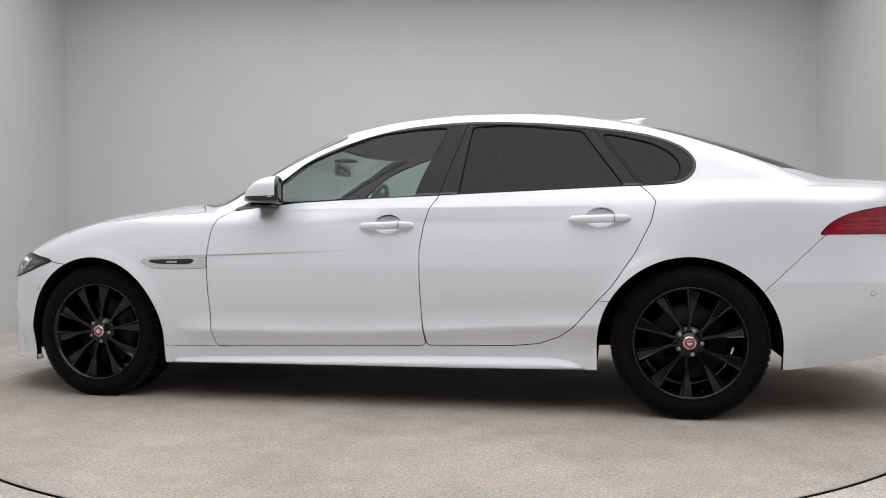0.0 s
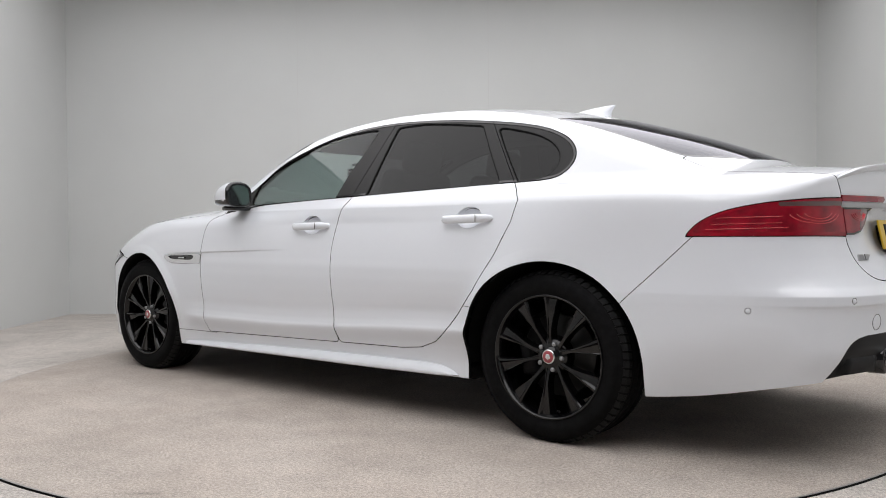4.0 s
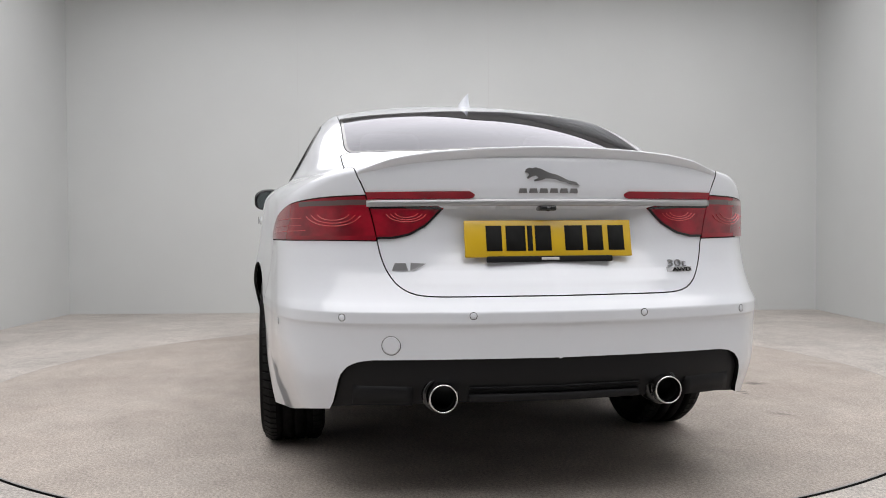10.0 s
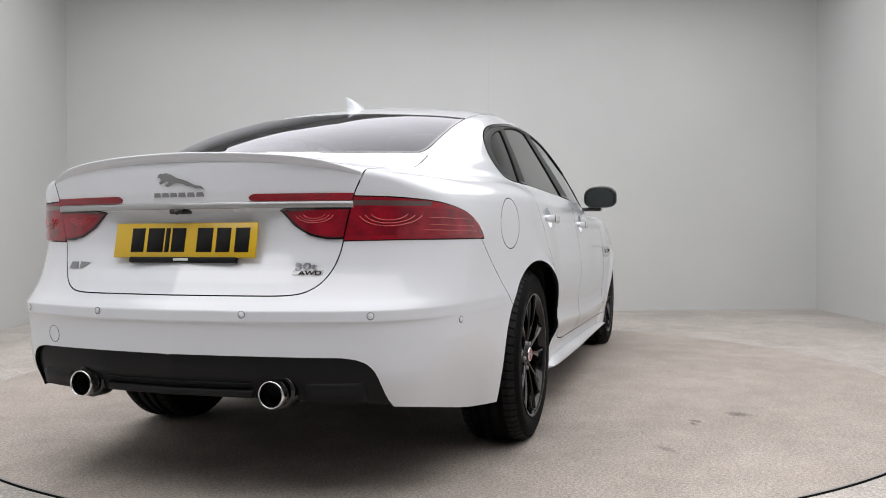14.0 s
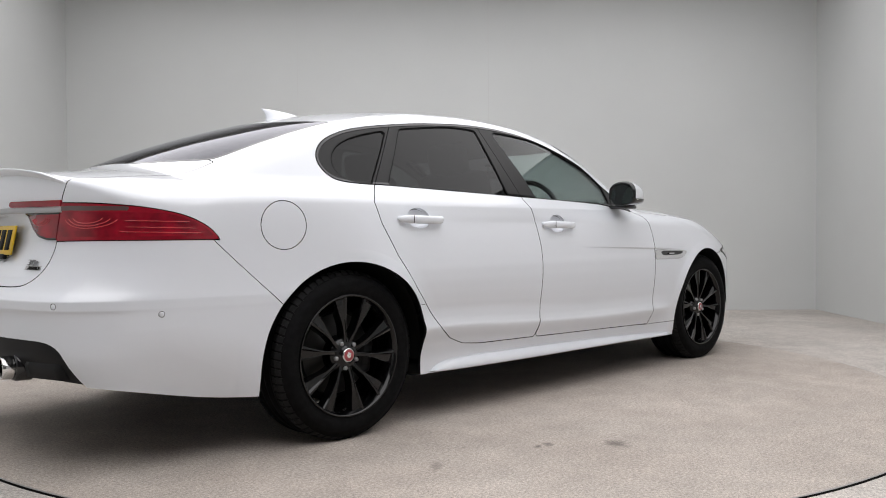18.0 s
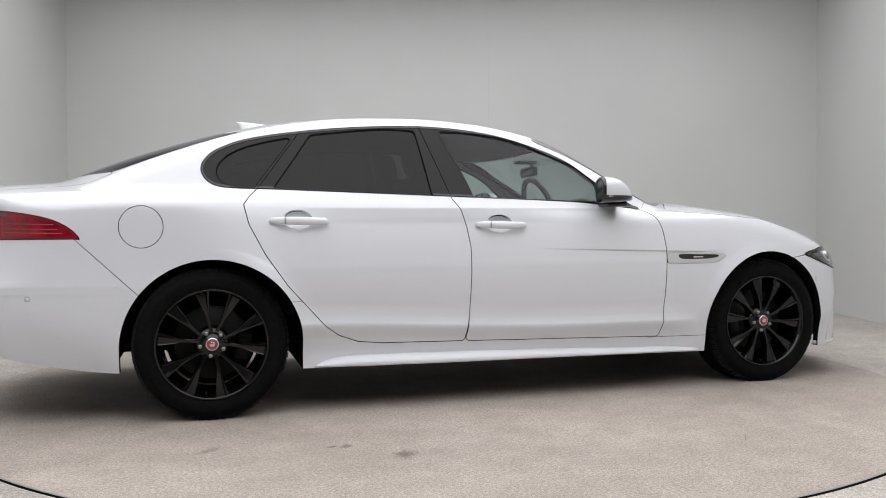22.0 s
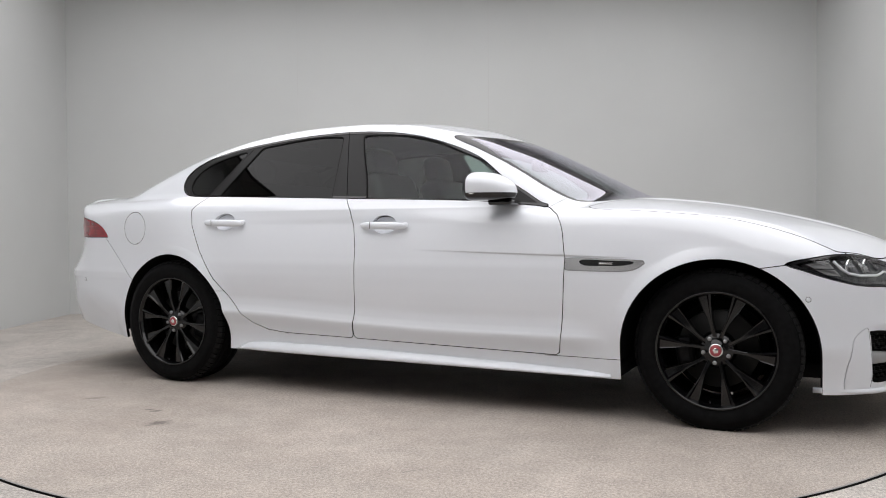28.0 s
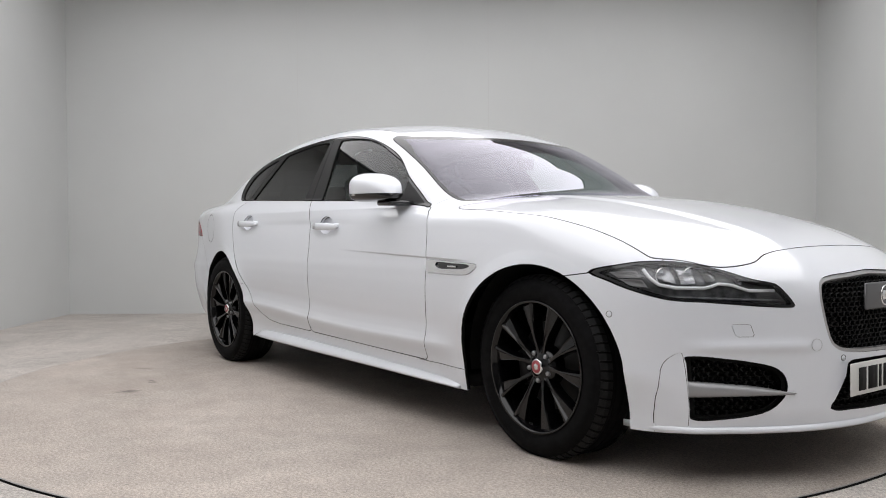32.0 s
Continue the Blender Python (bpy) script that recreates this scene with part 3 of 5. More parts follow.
def panel_mesh(m, both=True, side=1, flange=0.012, shift=0.0, edge_shade=False, skip=()):
    """A mesh from half-body triangles: mirrored (both) or on one side, with the edge turned in, black as gap shade if
    asked.
    """
    V, T = m
    V = np.asarray(V)
    N = normals(V)
    V = V + N * shift
    sets = []
    if both:
        sets = [(V, N, T), (V * [1, -1, 1], N * [1, -1, 1], T[:, ::-1])]
    else:
        sets = [(V, N, T)] if side > 0 else [(V * [1, -1, 1], N * [1, -1, 1], T[:, ::-1])]
    vs, ns, ts, mi, off = [], [], [], [], 0
    for v, n, t in sets:
        vs.append(v), ns.append(n), ts.append(t + off), mi.append(np.zeros(len(t), np.int32))
        off += len(v)
        if flange:
            e = np.concatenate([t[:, [0, 1]], t[:, [1, 2]], t[:, [2, 0]]])
            key = np.sort(e, 1)
            _, idx, cnt = np.unique(key, axis=0, return_index=True, return_counts=True)
            b = e[idx[cnt == 1]]
            b = b[~((np.abs(v[b[:, 0], 1]) < 2e-4) & (np.abs(v[b[:, 1], 1]) < 2e-4))]
            for zone, near in skip:
                b = b[np.abs(zone(v[b[:, 0], 0], np.abs(v[b[:, 0], 1]), v[b[:, 0], 2])) > near]
            if len(b):
                p, q = v[b[:, 0]], v[b[:, 1]]
                out = np.cross(q - p, n[b[:, 0]])
                out /= np.maximum(np.linalg.norm(out, axis=1), 1e-9)[:, None]
                p2, q2 = p - n[b[:, 0]] * flange, q - n[b[:, 1]] * flange
                k = len(b)
                vs.append(np.concatenate([p, q, q2, p2])), ns.append(np.concatenate([out] * 4))
                r = np.arange(k) + off
                ts.append(np.concatenate([np.stack([r + k, r, r + 3 * k], 1), np.stack([r + k, r + 3 * k, r + 2 * k], 1)]))
                mi.append(np.ones(2 * k, np.int32))
                off += 4 * k
    V, N, T = np.concatenate(vs), np.concatenate(ns), np.concatenate(ts)
    me = bpy.data.meshes.new("panel")
    me.from_pydata(V.tolist(), [], T.tolist())
    me.polygons.foreach_set("use_smooth", [True] * len(T))
    # edges coloured black: the shade between panels is put into the colour
    if edge_shade:
        me.polygons.foreach_set("material_index", np.concatenate(mi))
    me.normals_split_custom_set_from_vertices(N.tolist())
    me.update()
    return me


def pieces(m, least=4e-5):
    """The separate islands of a triangle mesh, slivers left out."""
    V, T = m
    root = np.arange(len(V))
    while True:
        low = root[T].min(1)
        nxt = root.copy()
        for k in range(3):
            np.minimum.at(nxt, T[:, k], low)
        nxt = nxt[nxt]
        if (nxt == root).all():
            break
        root = nxt
    out = []
    for r in np.unique(root[T[:, 0]]):
        t = T[root[T[:, 0]] == r]
        if np.linalg.norm(np.cross(V[t[:, 1]] - V[t[:, 0]], V[t[:, 2]] - V[t[:, 0]]), axis=1).sum() / 2 > least:
            used, new_t = np.unique(t, return_inverse=True)
            out.append((V[used], new_t.reshape(-1, 3)))
    return out


car = new("car")
tagged(car, "white four-door saloon car with black alloy wheels and dark rear windows", "car")


def arch(c):
    return lambda x, a, z: np.minimum(c[2] - np.hypot(x - c[0], np.maximum(z - c[1], 0)), a - 0.45)


DLO = side_zone([(-0.752, 0.9505), (-0.80, 0.953), (-0.90, 0.962), (-1.125, 0.983), (-1.8, 1.007), (-2.27, 1.024), (-2.67, 1.038), (-2.88, 1.045), (-2.955, 1.064), (-2.997, 1.116),
                 (-2.988, 1.174), (-2.925, 1.232), (-2.79, 1.285), (-2.57, 1.325), (-2.256, 1.360), (-1.9, 1.374), (-1.6, 1.350), (-1.37, 1.296), (-1.14, 1.205), (-0.99, 1.095), (-0.865, 1.018), (-0.79, 0.970)])
PANE_FRONT = side_zone([(-1.694, 1.001), (-1.698, 1.012), (-1.731, 1.119), (-1.778, 1.223), (-1.820, 1.334), (-1.812, 1.346), (-1.678, 1.341), (-1.529, 1.326), (-1.381, 1.290), (-1.237, 1.232), (-1.091, 1.168), (-1.006, 1.105), (-0.985, 1.03), (-1.0, 0.993), (-1.3, 0.997)])
PANE_REAR = side_zone([(-1.912, 1.013), (-1.916, 1.03), (-1.929, 1.147), (-1.954, 1.335), (-1.964, 1.346), (-2.116, 1.350), (-2.259, 1.339), (-2.373, 1.325), (-2.475, 1.311), (-2.489, 1.300), (-2.575, 1.178), (-2.668, 1.048), (-2.663, 1.041), (-2.269, 1.029)])
PANE_QUARTER = side_zone([(-2.766, 1.046), (-2.757, 1.056), (-2.585, 1.284), (-2.594, 1.291), (-2.677, 1.275), (-2.758, 1.254), (-2.825, 1.229), (-2.880, 1.197), (-2.918, 1.155), (-2.927, 1.112), (-2.907, 1.076), (-2.872, 1.057), (-2.805, 1.046)])
SCREEN = top_zone([(-0.335, 0.0), (-0.36, 0.25), (-0.46, 0.50), (-0.61, 0.690), (-0.68, 0.714), (-0.76, 0.713), (-0.925, 0.690), (-1.16, 0.660), (-1.29, 0.636), (-1.30, 0.618), (-1.245, 0.585), (-1.20, 0.515), (-1.165, 0.42), (-1.13, 0.30), (-1.115, 0.15), (-1.11, 0.0)],
                  lambda x: 0.93 + 0 * x)
BACKLIGHT = top_zone([(-2.968, 0.0), (-2.95, 0.25), (-2.91, 0.37), (-2.868, 0.46), (-2.836, 0.53), (-2.82, 0.562), (-2.84, 0.570), (-3.0, 0.574), (-3.25, 0.578), (-3.35, 0.576), (-3.40, 0.560), (-3.45, 0.50), (-3.50, 0.43), (-3.58, 0.28), (-3.62, 0.0)], lambda x: 1.0 + 0 * x)
BONNET = top_zone([(-0.31, 0.0), (-0.34, 0.25), (-0.43, 0.50), (-0.52, 0.66), (-0.565, 0.75), (-0.535, 0.79), (-0.468, 0.808), (-0.17, 0.815), (0.046, 0.788), (0.213, 0.758), (0.334, 0.744), (0.429, 0.737), (0.462, 0.730), (0.53, 0.67),
                   (0.617, 0.585), (0.669, 0.473), (0.665, 0.40), (0.676, 0.255), (0.675, 0.0)], lambda x: 0.64 + 0 * x)
LAMP_FRONT = end_zone([(0.838, 0.695), (0.795, 0.722), (0.739, 0.732), (0.667, 0.727), (0.591, 0.704), (0.521, 0.673), (0.462, 0.658), (0.45, 0.650), (0.413, 0.588), (0.42, 0.581), (0.506, 0.585), (0.66, 0.600), (0.748, 0.608), (0.799, 0.634), (0.825, 0.665)],
                      lambda x: x - 0.15, mid=False)
GRILLE = end_zone([(0.0, 0.694), (0.137, 0.687), (0.25, 0.680), (0.305, 0.665), (0.326, 0.635), (0.330, 0.586), (0.300, 0.470), (0.27, 0.438), (0.22, 0.425), (0.10, 0.420), (0.0, 0.419)], lambda x: x - 0.5)
INTAKE = end_zone([(0.0, 0.402), (0.19, 0.400), (0.225, 0.390), (0.235, 0.35), (0.275, 0.275), (0.295, 0.240), (0.2, 0.232), (0.0, 0.230)], lambda x: x - 0.5)
FOG = end_zone([(0.714, 0.423), (0.712, 0.40), (0.702, 0.24), (0.695, 0.214), (0.62, 0.214), (0.523, 0.229), (0.474, 0.252), (0.437, 0.30), (0.440, 0.35), (0.465, 0.380), (0.507, 0.396), (0.602, 0.414)], lambda x: x - 0.4, mid=False)
CHEEK = end_zone([(0.721, 0.436), (0.714, 0.38), (0.706, 0.28), (0.697, 0.14), (0.752, 0.14), (0.763, 0.28), (0.764, 0.34), (0.762, 0.375), (0.757, 0.398), (0.749, 0.414), (0.738, 0.427), (0.730, 0.433)], lambda x: x - 0.4, soft=False, mid=False)
TAIL_LAMP = (lambda g: lambda x, a, z: np.minimum(g(x, z), a - 0.3))(inside(smooth_loop(
    [(-3.510, 0.8125), (-3.516, 0.822), (-3.540, 0.849), (-3.575, 0.874), (-3.63, 0.899), (-3.70, 0.917), (-3.8, 0.933), (-3.95, 0.946), (-4.2, 0.952), (-4.25, 0.88), (-4.2, 0.8125), (-3.9, 0.8125), (-3.53, 0.8125)])))
BOOT_EDGE = curve((0.60, 0.20), (0.645, 0.33), (0.652, 0.40), (0.662, 0.436), (0.692, 0.474), (0.758, 0.506), (0.857, 0.526), (0.955, 0.552), (1.015, 0.578), (1.06, 0.592), (1.2, 0.60))
BOOT = (lambda g: lambda x, a, z: np.minimum(g(a, z), -3.40 - x))(inside(
    [(-0.3, 0.647), (0.34, 0.647), (0.38, 0.6485), (0.41, 0.6525), (0.433, 0.660), (0.452, 0.671)] + [(float(BOOT_EDGE(0.685 + 0.015 * i)), 0.685 + 0.015 * i) for i in range(30)] + [(-0.3, 1.3)]))
BOOT_RED_TOP = end_zone([(0.60, 0.956), (0.245, 0.956), (0.231, 0.945), (0.24, 0.934), (0.60, 0.934)], lambda x: -3.6 - x, soft=False, mid=False)
BOOT_RED = end_zone([(0.60, 0.913), (0.313, 0.913), (0.333, 0.893), (0.37, 0.855), (0.42, 0.826), (0.47, 0.815), (0.60, 0.814)], lambda x: -3.6 - x, soft=False, mid=False)
DOOR_FRONT = side_zone([(-0.745, 0.945), (-0.69, 0.91), (-0.668, 0.87), (-0.656, 0.828), (-0.641, 0.712), (-0.65, 0.51), (-0.662, 0.351), (-0.675, 0.285), (-0.69, 0.272), (-1.2, 0.284), (-1.745, 0.296), (-1.757, 0.31), (-1.741, 0.433),
                        (-1.734, 0.614), (-1.733, 0.752), (-1.75, 0.862), (-1.777, 0.945), (-1.812, 0.995), (-1.845, 1.1), (-1.0, 1.08), (-0.90, 1.03), (-0.865, 0.985), (-0.80, 0.957)], False, 0.6)
DOOR_REAR = side_zone([(-1.761, 0.31), (-1.772, 0.297), (-2.17, 0.304), (-2.291, 0.316), (-2.385, 0.350), (-2.451, 0.398), (-2.543, 0.502), (-2.621, 0.587), (-2.723, 0.735), (-2.794, 0.874), (-2.815, 0.964), (-2.79, 1.0), (-2.755, 1.035),
                       (-2.70, 1.1), (-1.845, 1.1), (-1.812, 0.995), (-1.777, 0.945), (-1.75, 0.862), (-1.733, 0.752), (-1.734, 0.614), (-1.741, 0.433)], False, 0.6)
BUMPER_FRONT = lambda x, a, z: np.minimum(x + 0.02, np.maximum(0.692 - 0.14 * (0.288 - x) - z, x - 0.49))
BUMPER_REAR = lambda x, a, z: np.minimum(-3.528 + np.minimum(0.805 - z, 0.25) * 1.054 - x, 0.813 - z)
DIFFUSER = end_zone([(0.70, 0.20), (0.650, 0.33), (0.637, 0.40), (0.628, 0.425), (0.608, 0.446), (0.580, 0.458), (0.54, 0.464), (0.3, 0.468), (0.0, 0.468), (0.0, 0.2)], lambda x: -3.6 - x, soft=False)
VENT = side_zone([(-0.638, 0.712), (-0.638, 0.69), (-0.638, 0.663), (-0.60, 0.659), (-0.42, 0.657), (-0.34, 0.663), (-0.30, 0.682), (-0.284, 0.699), (-0.31, 0.706), (-0.45, 0.710)])
VENT_SLOT = side_zone([(-0.575, 0.703), (-0.555, 0.682), (-0.45, 0.680), (-0.37, 0.683), (-0.325, 0.698), (-0.35, 0.702), (-0.45, 0.704)])
WASHER = end_zone([(0.597, 0.528), (0.543, 0.526), (0.531, 0.486), (0.583, 0.486)], lambda x: x - 0.3, soft=False, mid=False)
CUP_FRONT = lambda x, a, z: 1 - np.hypot((x + 1.575) / 0.068, (z - 0.872) / 0.046) - 9 * (a < 0.6)
CUP_REAR = lambda x, a, z: 1 - np.hypot((x + 2.572) / 0.068, (z - 0.895) / 0.046) - 9 * (a < 0.6)
FUEL = lambda x, a, z: 0.094 - np.hypot((x + 3.257) , (z - 0.865)) - 10 * (a < 0.6)


def build_skin():
    V, T = half_body()
    V = V.copy()
    m = (V, T)
    m = keep(m, lambda x, a, z: z - BOTTOM(x))
    m = keep(m, lambda x, a, z: -arch(FRONT_ARCH)(x, a, z))
    m = keep(m, lambda x, a, z: -arch(REAR_ARCH)(x, a, z))
    P = {}
    P["shell"] = m
    for name, field in (("dlo", DLO), ("screen", SCREEN), ("backlight", BACKLIGHT), ("bonnet", BONNET), ("lamp", LAMP_FRONT), ("boot", BOOT), ("tail", TAIL_LAMP),
                        ("door_front", DOOR_FRONT), ("door_rear", DOOR_REAR), ("bumper_front", BUMPER_FRONT), ("bumper_rear", BUMPER_REAR)):
        P[name] = keep(m, field, GAP)
        m = keep(m, lambda x, a, z, f=field: -f(x, a, z), GAP)
    front = lambda x, a, z: np.minimum(np.minimum(x + 0.745 - 1.5 * np.maximum(z - 0.945, 0), 1.02 - z), z - 0.268)
    P["fender"] = keep(m, front, GAP * 0.7)
    m = keep(m, lambda x, a, z: -front(x, a, z), GAP * 0.7)
    sill = lambda x, a, z: np.minimum(np.minimum(0.518 - z, x + 2.75), -0.2 - x)
    P["sill"] = keep(m, sill, GAP * 0.5)
    m = keep(m, lambda x, a, z: -sill(x, a, z), GAP * 0.5)
    roof = lambda x, a, z: np.minimum(0.575 - a, z - 1.15)
    P["roof"], P["quarter"] = keep(m, roof, 0.0012), keep(m, lambda x, a, z: -roof(x, a, z), 0.0012)
    return P


GLASS_BACK = glass("rear_screen_glass", (0.13, 0.13, 0.135), sheen=(0.94, 0.94, 1.0), power=5.6)


def cut_all():
    P = build_skin()
    P["pane_front"] = keep(P["dlo"], PANE_FRONT)
    P["pane_rear"] = keep(P["dlo"], PANE_REAR)
    P["pane_quarter"] = keep(P["dlo"], PANE_QUARTER)
    t = P["dlo"]
    for f in (PANE_FRONT, PANE_REAR, PANE_QUARTER):
        t = keep(t, lambda x, a, z, f=f: -f(x, a, z))
    for name, f in (("seal_front", PANE_FRONT), ("seal_rear", PANE_REAR), ("seal_quarter", PANE_QUARTER)):
        P[name] = keep(t, f, -0.005)
        t = keep(t, lambda x, a, z, f=f: -f(x, a, z), 0.005)
    gap_b = lambda x, a, z: x + 1.813 + 0.304 * (z - 0.997)
    gap_c = lambda x, a, z: x + 2.748 - 0.75 * (z - 1.041)
    P["trim_front"] = keep(t, gap_b, GAP)
    t = keep(t, lambda x, a, z: -gap_b(x, a, z), GAP)
    P["trim_rear"] = keep(t, gap_c, GAP)
    P["trim_quarter"] = keep(t, lambda x, a, z: -gap_c(x, a, z), GAP)
    for name in ("front", "rear", "quarter"):
        P["mould_" + name] = keep(P["trim_" + name], lambda x, a, z: 0.011 - DLO(x, a, z))
        P["trim_" + name] = keep(P["trim_" + name], lambda x, a, z: DLO(x, a, z) - 0.0122)
    P["fuel"] = keep(P["quarter"], FUEL, 0.0016)
    P["quarter_fuel"] = keep(P["quarter"], lambda x, a, z: -FUEL(x, a, z), 0.0016)
    P["vent"] = keep(P["fender"], VENT)
    P["vent_slot"] = keep(P["vent"], VENT_SLOT)
    P["fender"] = keep(P["fender"], lambda x, a, z: -VENT(x, a, z), 0.001)
    P["vent"] = keep(P["vent"], lambda x, a, z: -VENT_SLOT(x, a, z))
    P["door_front"] = keep(P["door_front"], lambda x, a, z: -CUP_FRONT(x, a, z))
    P["door_rear"] = keep(P["door_rear"], lambda x, a, z: -CUP_REAR(x, a, z))
    P["tail_smoke"] = keep(P["tail"], lambda x, a, z: np.minimum(np.minimum(z - 0.913 - 0.02 * (-x - 3.7), 0.933 + 0.02 * (-x - 3.9) - z), 0.745 - a))
    P["tail_inner"] = keep(P["tail"], lambda x, a, z: np.minimum(np.minimum(TAIL_LAMP(x, a, z) - 0.010, 0.908 + 0.02 * (-x - 3.7) - z), z - 0.826))
    P["lamp_rim"] = keep(P["lamp"], lambda x, a, z: 0.008 - LAMP_FRONT(x, a, z))
    P["screen_clear"], P["screen_band"] = cut(P["screen"], lambda x, a, z: SCREEN(x, a, z) - 0.014 - 0.022 * np.clip((z - 1.2) / 0.06, 0, 1))
    P["back_clear"], P["back_band"] = cut(P["backlight"], lambda x, a, z: BACKLIGHT(x, a, z) - 0.012)
    b = P["boot"]
    P["boot_red"], b = cut(b, BOOT_RED)
    P["boot_red_rim"] = keep(P["boot_red"], lambda x, a, z: np.minimum(0.007 - BOOT_RED(x, a, z), 0.54 - a))
    P["boot_red_inner"] = keep(P["boot_red"], lambda x, a, z: np.minimum(BOOT_RED(x, a, z) - 0.012, z - 0.828))
    P["boot_red_top"], b = cut(b, BOOT_RED_TOP)
    P["boot_paint"] = b
    d, r = cut(P["bumper_rear"], DIFFUSER)
    P["diffuser"], P["bumper_rear"] = d, keep(r, lambda x, a, z: -DIFFUSER(x, a, z), 0.001)
    f = P["bumper_front"]
    P["grille_in"], P["intake"], P["fog"] = keep(f, GRILLE), keep(f, INTAKE), keep(f, FOG)
    P["grille_ring"] = keep(P["grille_in"], lambda x, a, z: 0.011 - GRILLE(x, a, z))
    P["cheek"], P["washer"] = keep(f, CHEEK, 0.0006), keep(f, WASHER, 0.0006)
    f = keep(keep(f, lambda x, a, z: -CHEEK(x, a, z), 0.0006), lambda x, a, z: -WASHER(x, a, z), 0.0006)
    for zone in (GRILLE, INTAKE, FOG):
        f = keep(f, lambda x, a, z, g=zone: -g(x, a, z))
    P["bumper_front"] = f
    s = P["shell"]
    for zone in (DLO, SCREEN, BACKLIGHT, GRILLE, INTAKE, FOG, LAMP_FRONT):
        s = keep(s, lambda x, a, z, g=zone: -g(x, a, z), -0.012)
    for zone in (CUP_FRONT, CUP_REAR):
        s = keep(s, lambda x, a, z, g=zone: -g(x, a, z), -0.1)
    P["shell_open"] = s
    return P


SKIN = cut_all()


def build_car():
    P = SKIN
    # Black shell added under the skin; it puts the shade into the panel gaps.
    part("gap_shade_shell", panel_mesh(P["shell_open"], shift=-0.016, flange=0), UNDER, car, "black shell added under the skin as shade in the panel gaps")
    part("roof", panel_mesh(P["roof"], edge_shade=True), PAINT, car)
    part("bonnet", panel_mesh(P["bonnet"], edge_shade=True), PAINT, car)
    ws = part("windscreen", panel_mesh(P["screen_clear"], flange=0), GLASS_SCREEN, car, "clear windscreen with a faint violet sheen")
    part("screen_band", panel_mesh(P["screen_band"], flange=0.008), GLOSS, ws, "black border band of the windscreen")
    rw = part("rear_window", panel_mesh(P["back_clear"], flange=0), GLASS_BACK, car, "dark tinted rear window")
    part("rear_window_band", panel_mesh(P["back_band"], flange=0.008), GLOSS, rw, "black border band of the rear window")
    boot = part("boot_lid", panel_mesh(P["boot_paint"], edge_shade=True), PAINT, car)
    bf = part("front_bumper", panel_mesh(P["bumper_front"], flange=0.03, edge_shade=True, skip=((CHEEK, 0.002), (WASHER, 0.002))), PAINT, car)
    br = part("rear_bumper", panel_mesh(P["bumper_rear"], edge_shade=True), PAINT, car)
    part("apron", panel_mesh(P["diffuser"], shift=-0.014, flange=0.02), BLACK, br, "black plastic lower apron")
    gs = part("grille_surround", panel_mesh(P["grille_ring"], shift=-0.004, flange=0.03), SATIN, bf, "satin dark chrome grille surround")
    part("grille_backing", panel_mesh(P["grille_in"], shift=-0.055, flange=0), UNDER, bf)
    part("intake_backing", panel_mesh(P["intake"], shift=-0.05, flange=0), UNDER, bf)
    made = {"boot": boot, "bf": bf, "br": br, "ws": ws}
    for s in (1, -1):
        q = P["quarter_fuel"] if s < 0 else P["quarter"]
        part("sill_panel", panel_mesh(P["sill"], False, s, edge_shade=True), PAINT, car)
        qp = part("rear_quarter_panel", panel_mesh(q, False, s, edge_shade=True), PAINT, car)
        if s < 0:
            part("fuel_flap", panel_mesh(P["fuel"], False, s, edge_shade=True), PAINT, qp, "round white fuel filler flap")
        fe = made["fender", s] = part("front_fender", panel_mesh(P["fender"], False, s, edge_shade=True), PAINT, car)
        v = part("side_vent", panel_mesh(P["vent"], False, s, shift=0.003, flange=0.012), VENTSILVER, fe, "polished silver side vent blade")
        part("vent_slot", panel_mesh(P["vent_slot"], False, s, shift=-0.004, flange=0), GLOSS, v)
        part("vent_badge", moved(box(-0.485, -0.425, 0.889, 0.894, 0.687, 0.694, 0.001), FLIP if s < 0 else Matrix()), CHROME, v)
        fd = made["fd", s] = part("front_door", panel_mesh(P["door_front"], False, s, edge_shade=True, skip=((CUP_FRONT, 0.04),)), PAINT, car)
        rd = made["rd", s] = part("rear_door", panel_mesh(P["door_rear"], False, s, edge_shade=True, skip=((CUP_REAR, 0.04),)), PAINT, car)
        part("front_side_window", panel_mesh(P["pane_front"], False, s, flange=0, shift=-0.006), GLASS_FRONT, fd, "lightly tinted side window")
        part("rear_side_window", panel_mesh(P["pane_rear"], False, s, flange=0, shift=-0.006), GLASS_REAR, rd, "dark privacy glass side window")
        part("quarter_window", panel_mesh(P["pane_quarter"], False, s, flange=0, shift=-0.006), GLASS_REAR, qp, "small dark privacy glass pane")
        for owner, name in ((fd, "front"), (rd, "rear"), (qp, "quarter")):
            for m in pieces(P["trim_" + name]):
                part("window_trim", panel_mesh(m, False, s, flange=0.012), TRIM, owner, "satin black window surround")
            for m in pieces(P["mould_" + name]):
                part("window_moulding", panel_mesh(m, False, s, flange=0.012, shift=0.002), GLOSS, owner, "gloss black window moulding")
            part("window_seal", panel_mesh(P["seal_" + name], False, s, flange=0.004, shift=-0.003), UNDER, owner, "thin black rubber window seal")
        lamp = part("headlight", panel_mesh(P["lamp"], False, s, flange=0, shift=0.001), GLASS_LAMP, car, "clear slanted headlight with a silver light strip")
        made["lamp", s] = lamp
        part("lamp_bowl", panel_mesh(P["lamp"], False, s, flange=-0.021, shift=-0.023), LAMPBLACK, lamp, "dark inner housing")
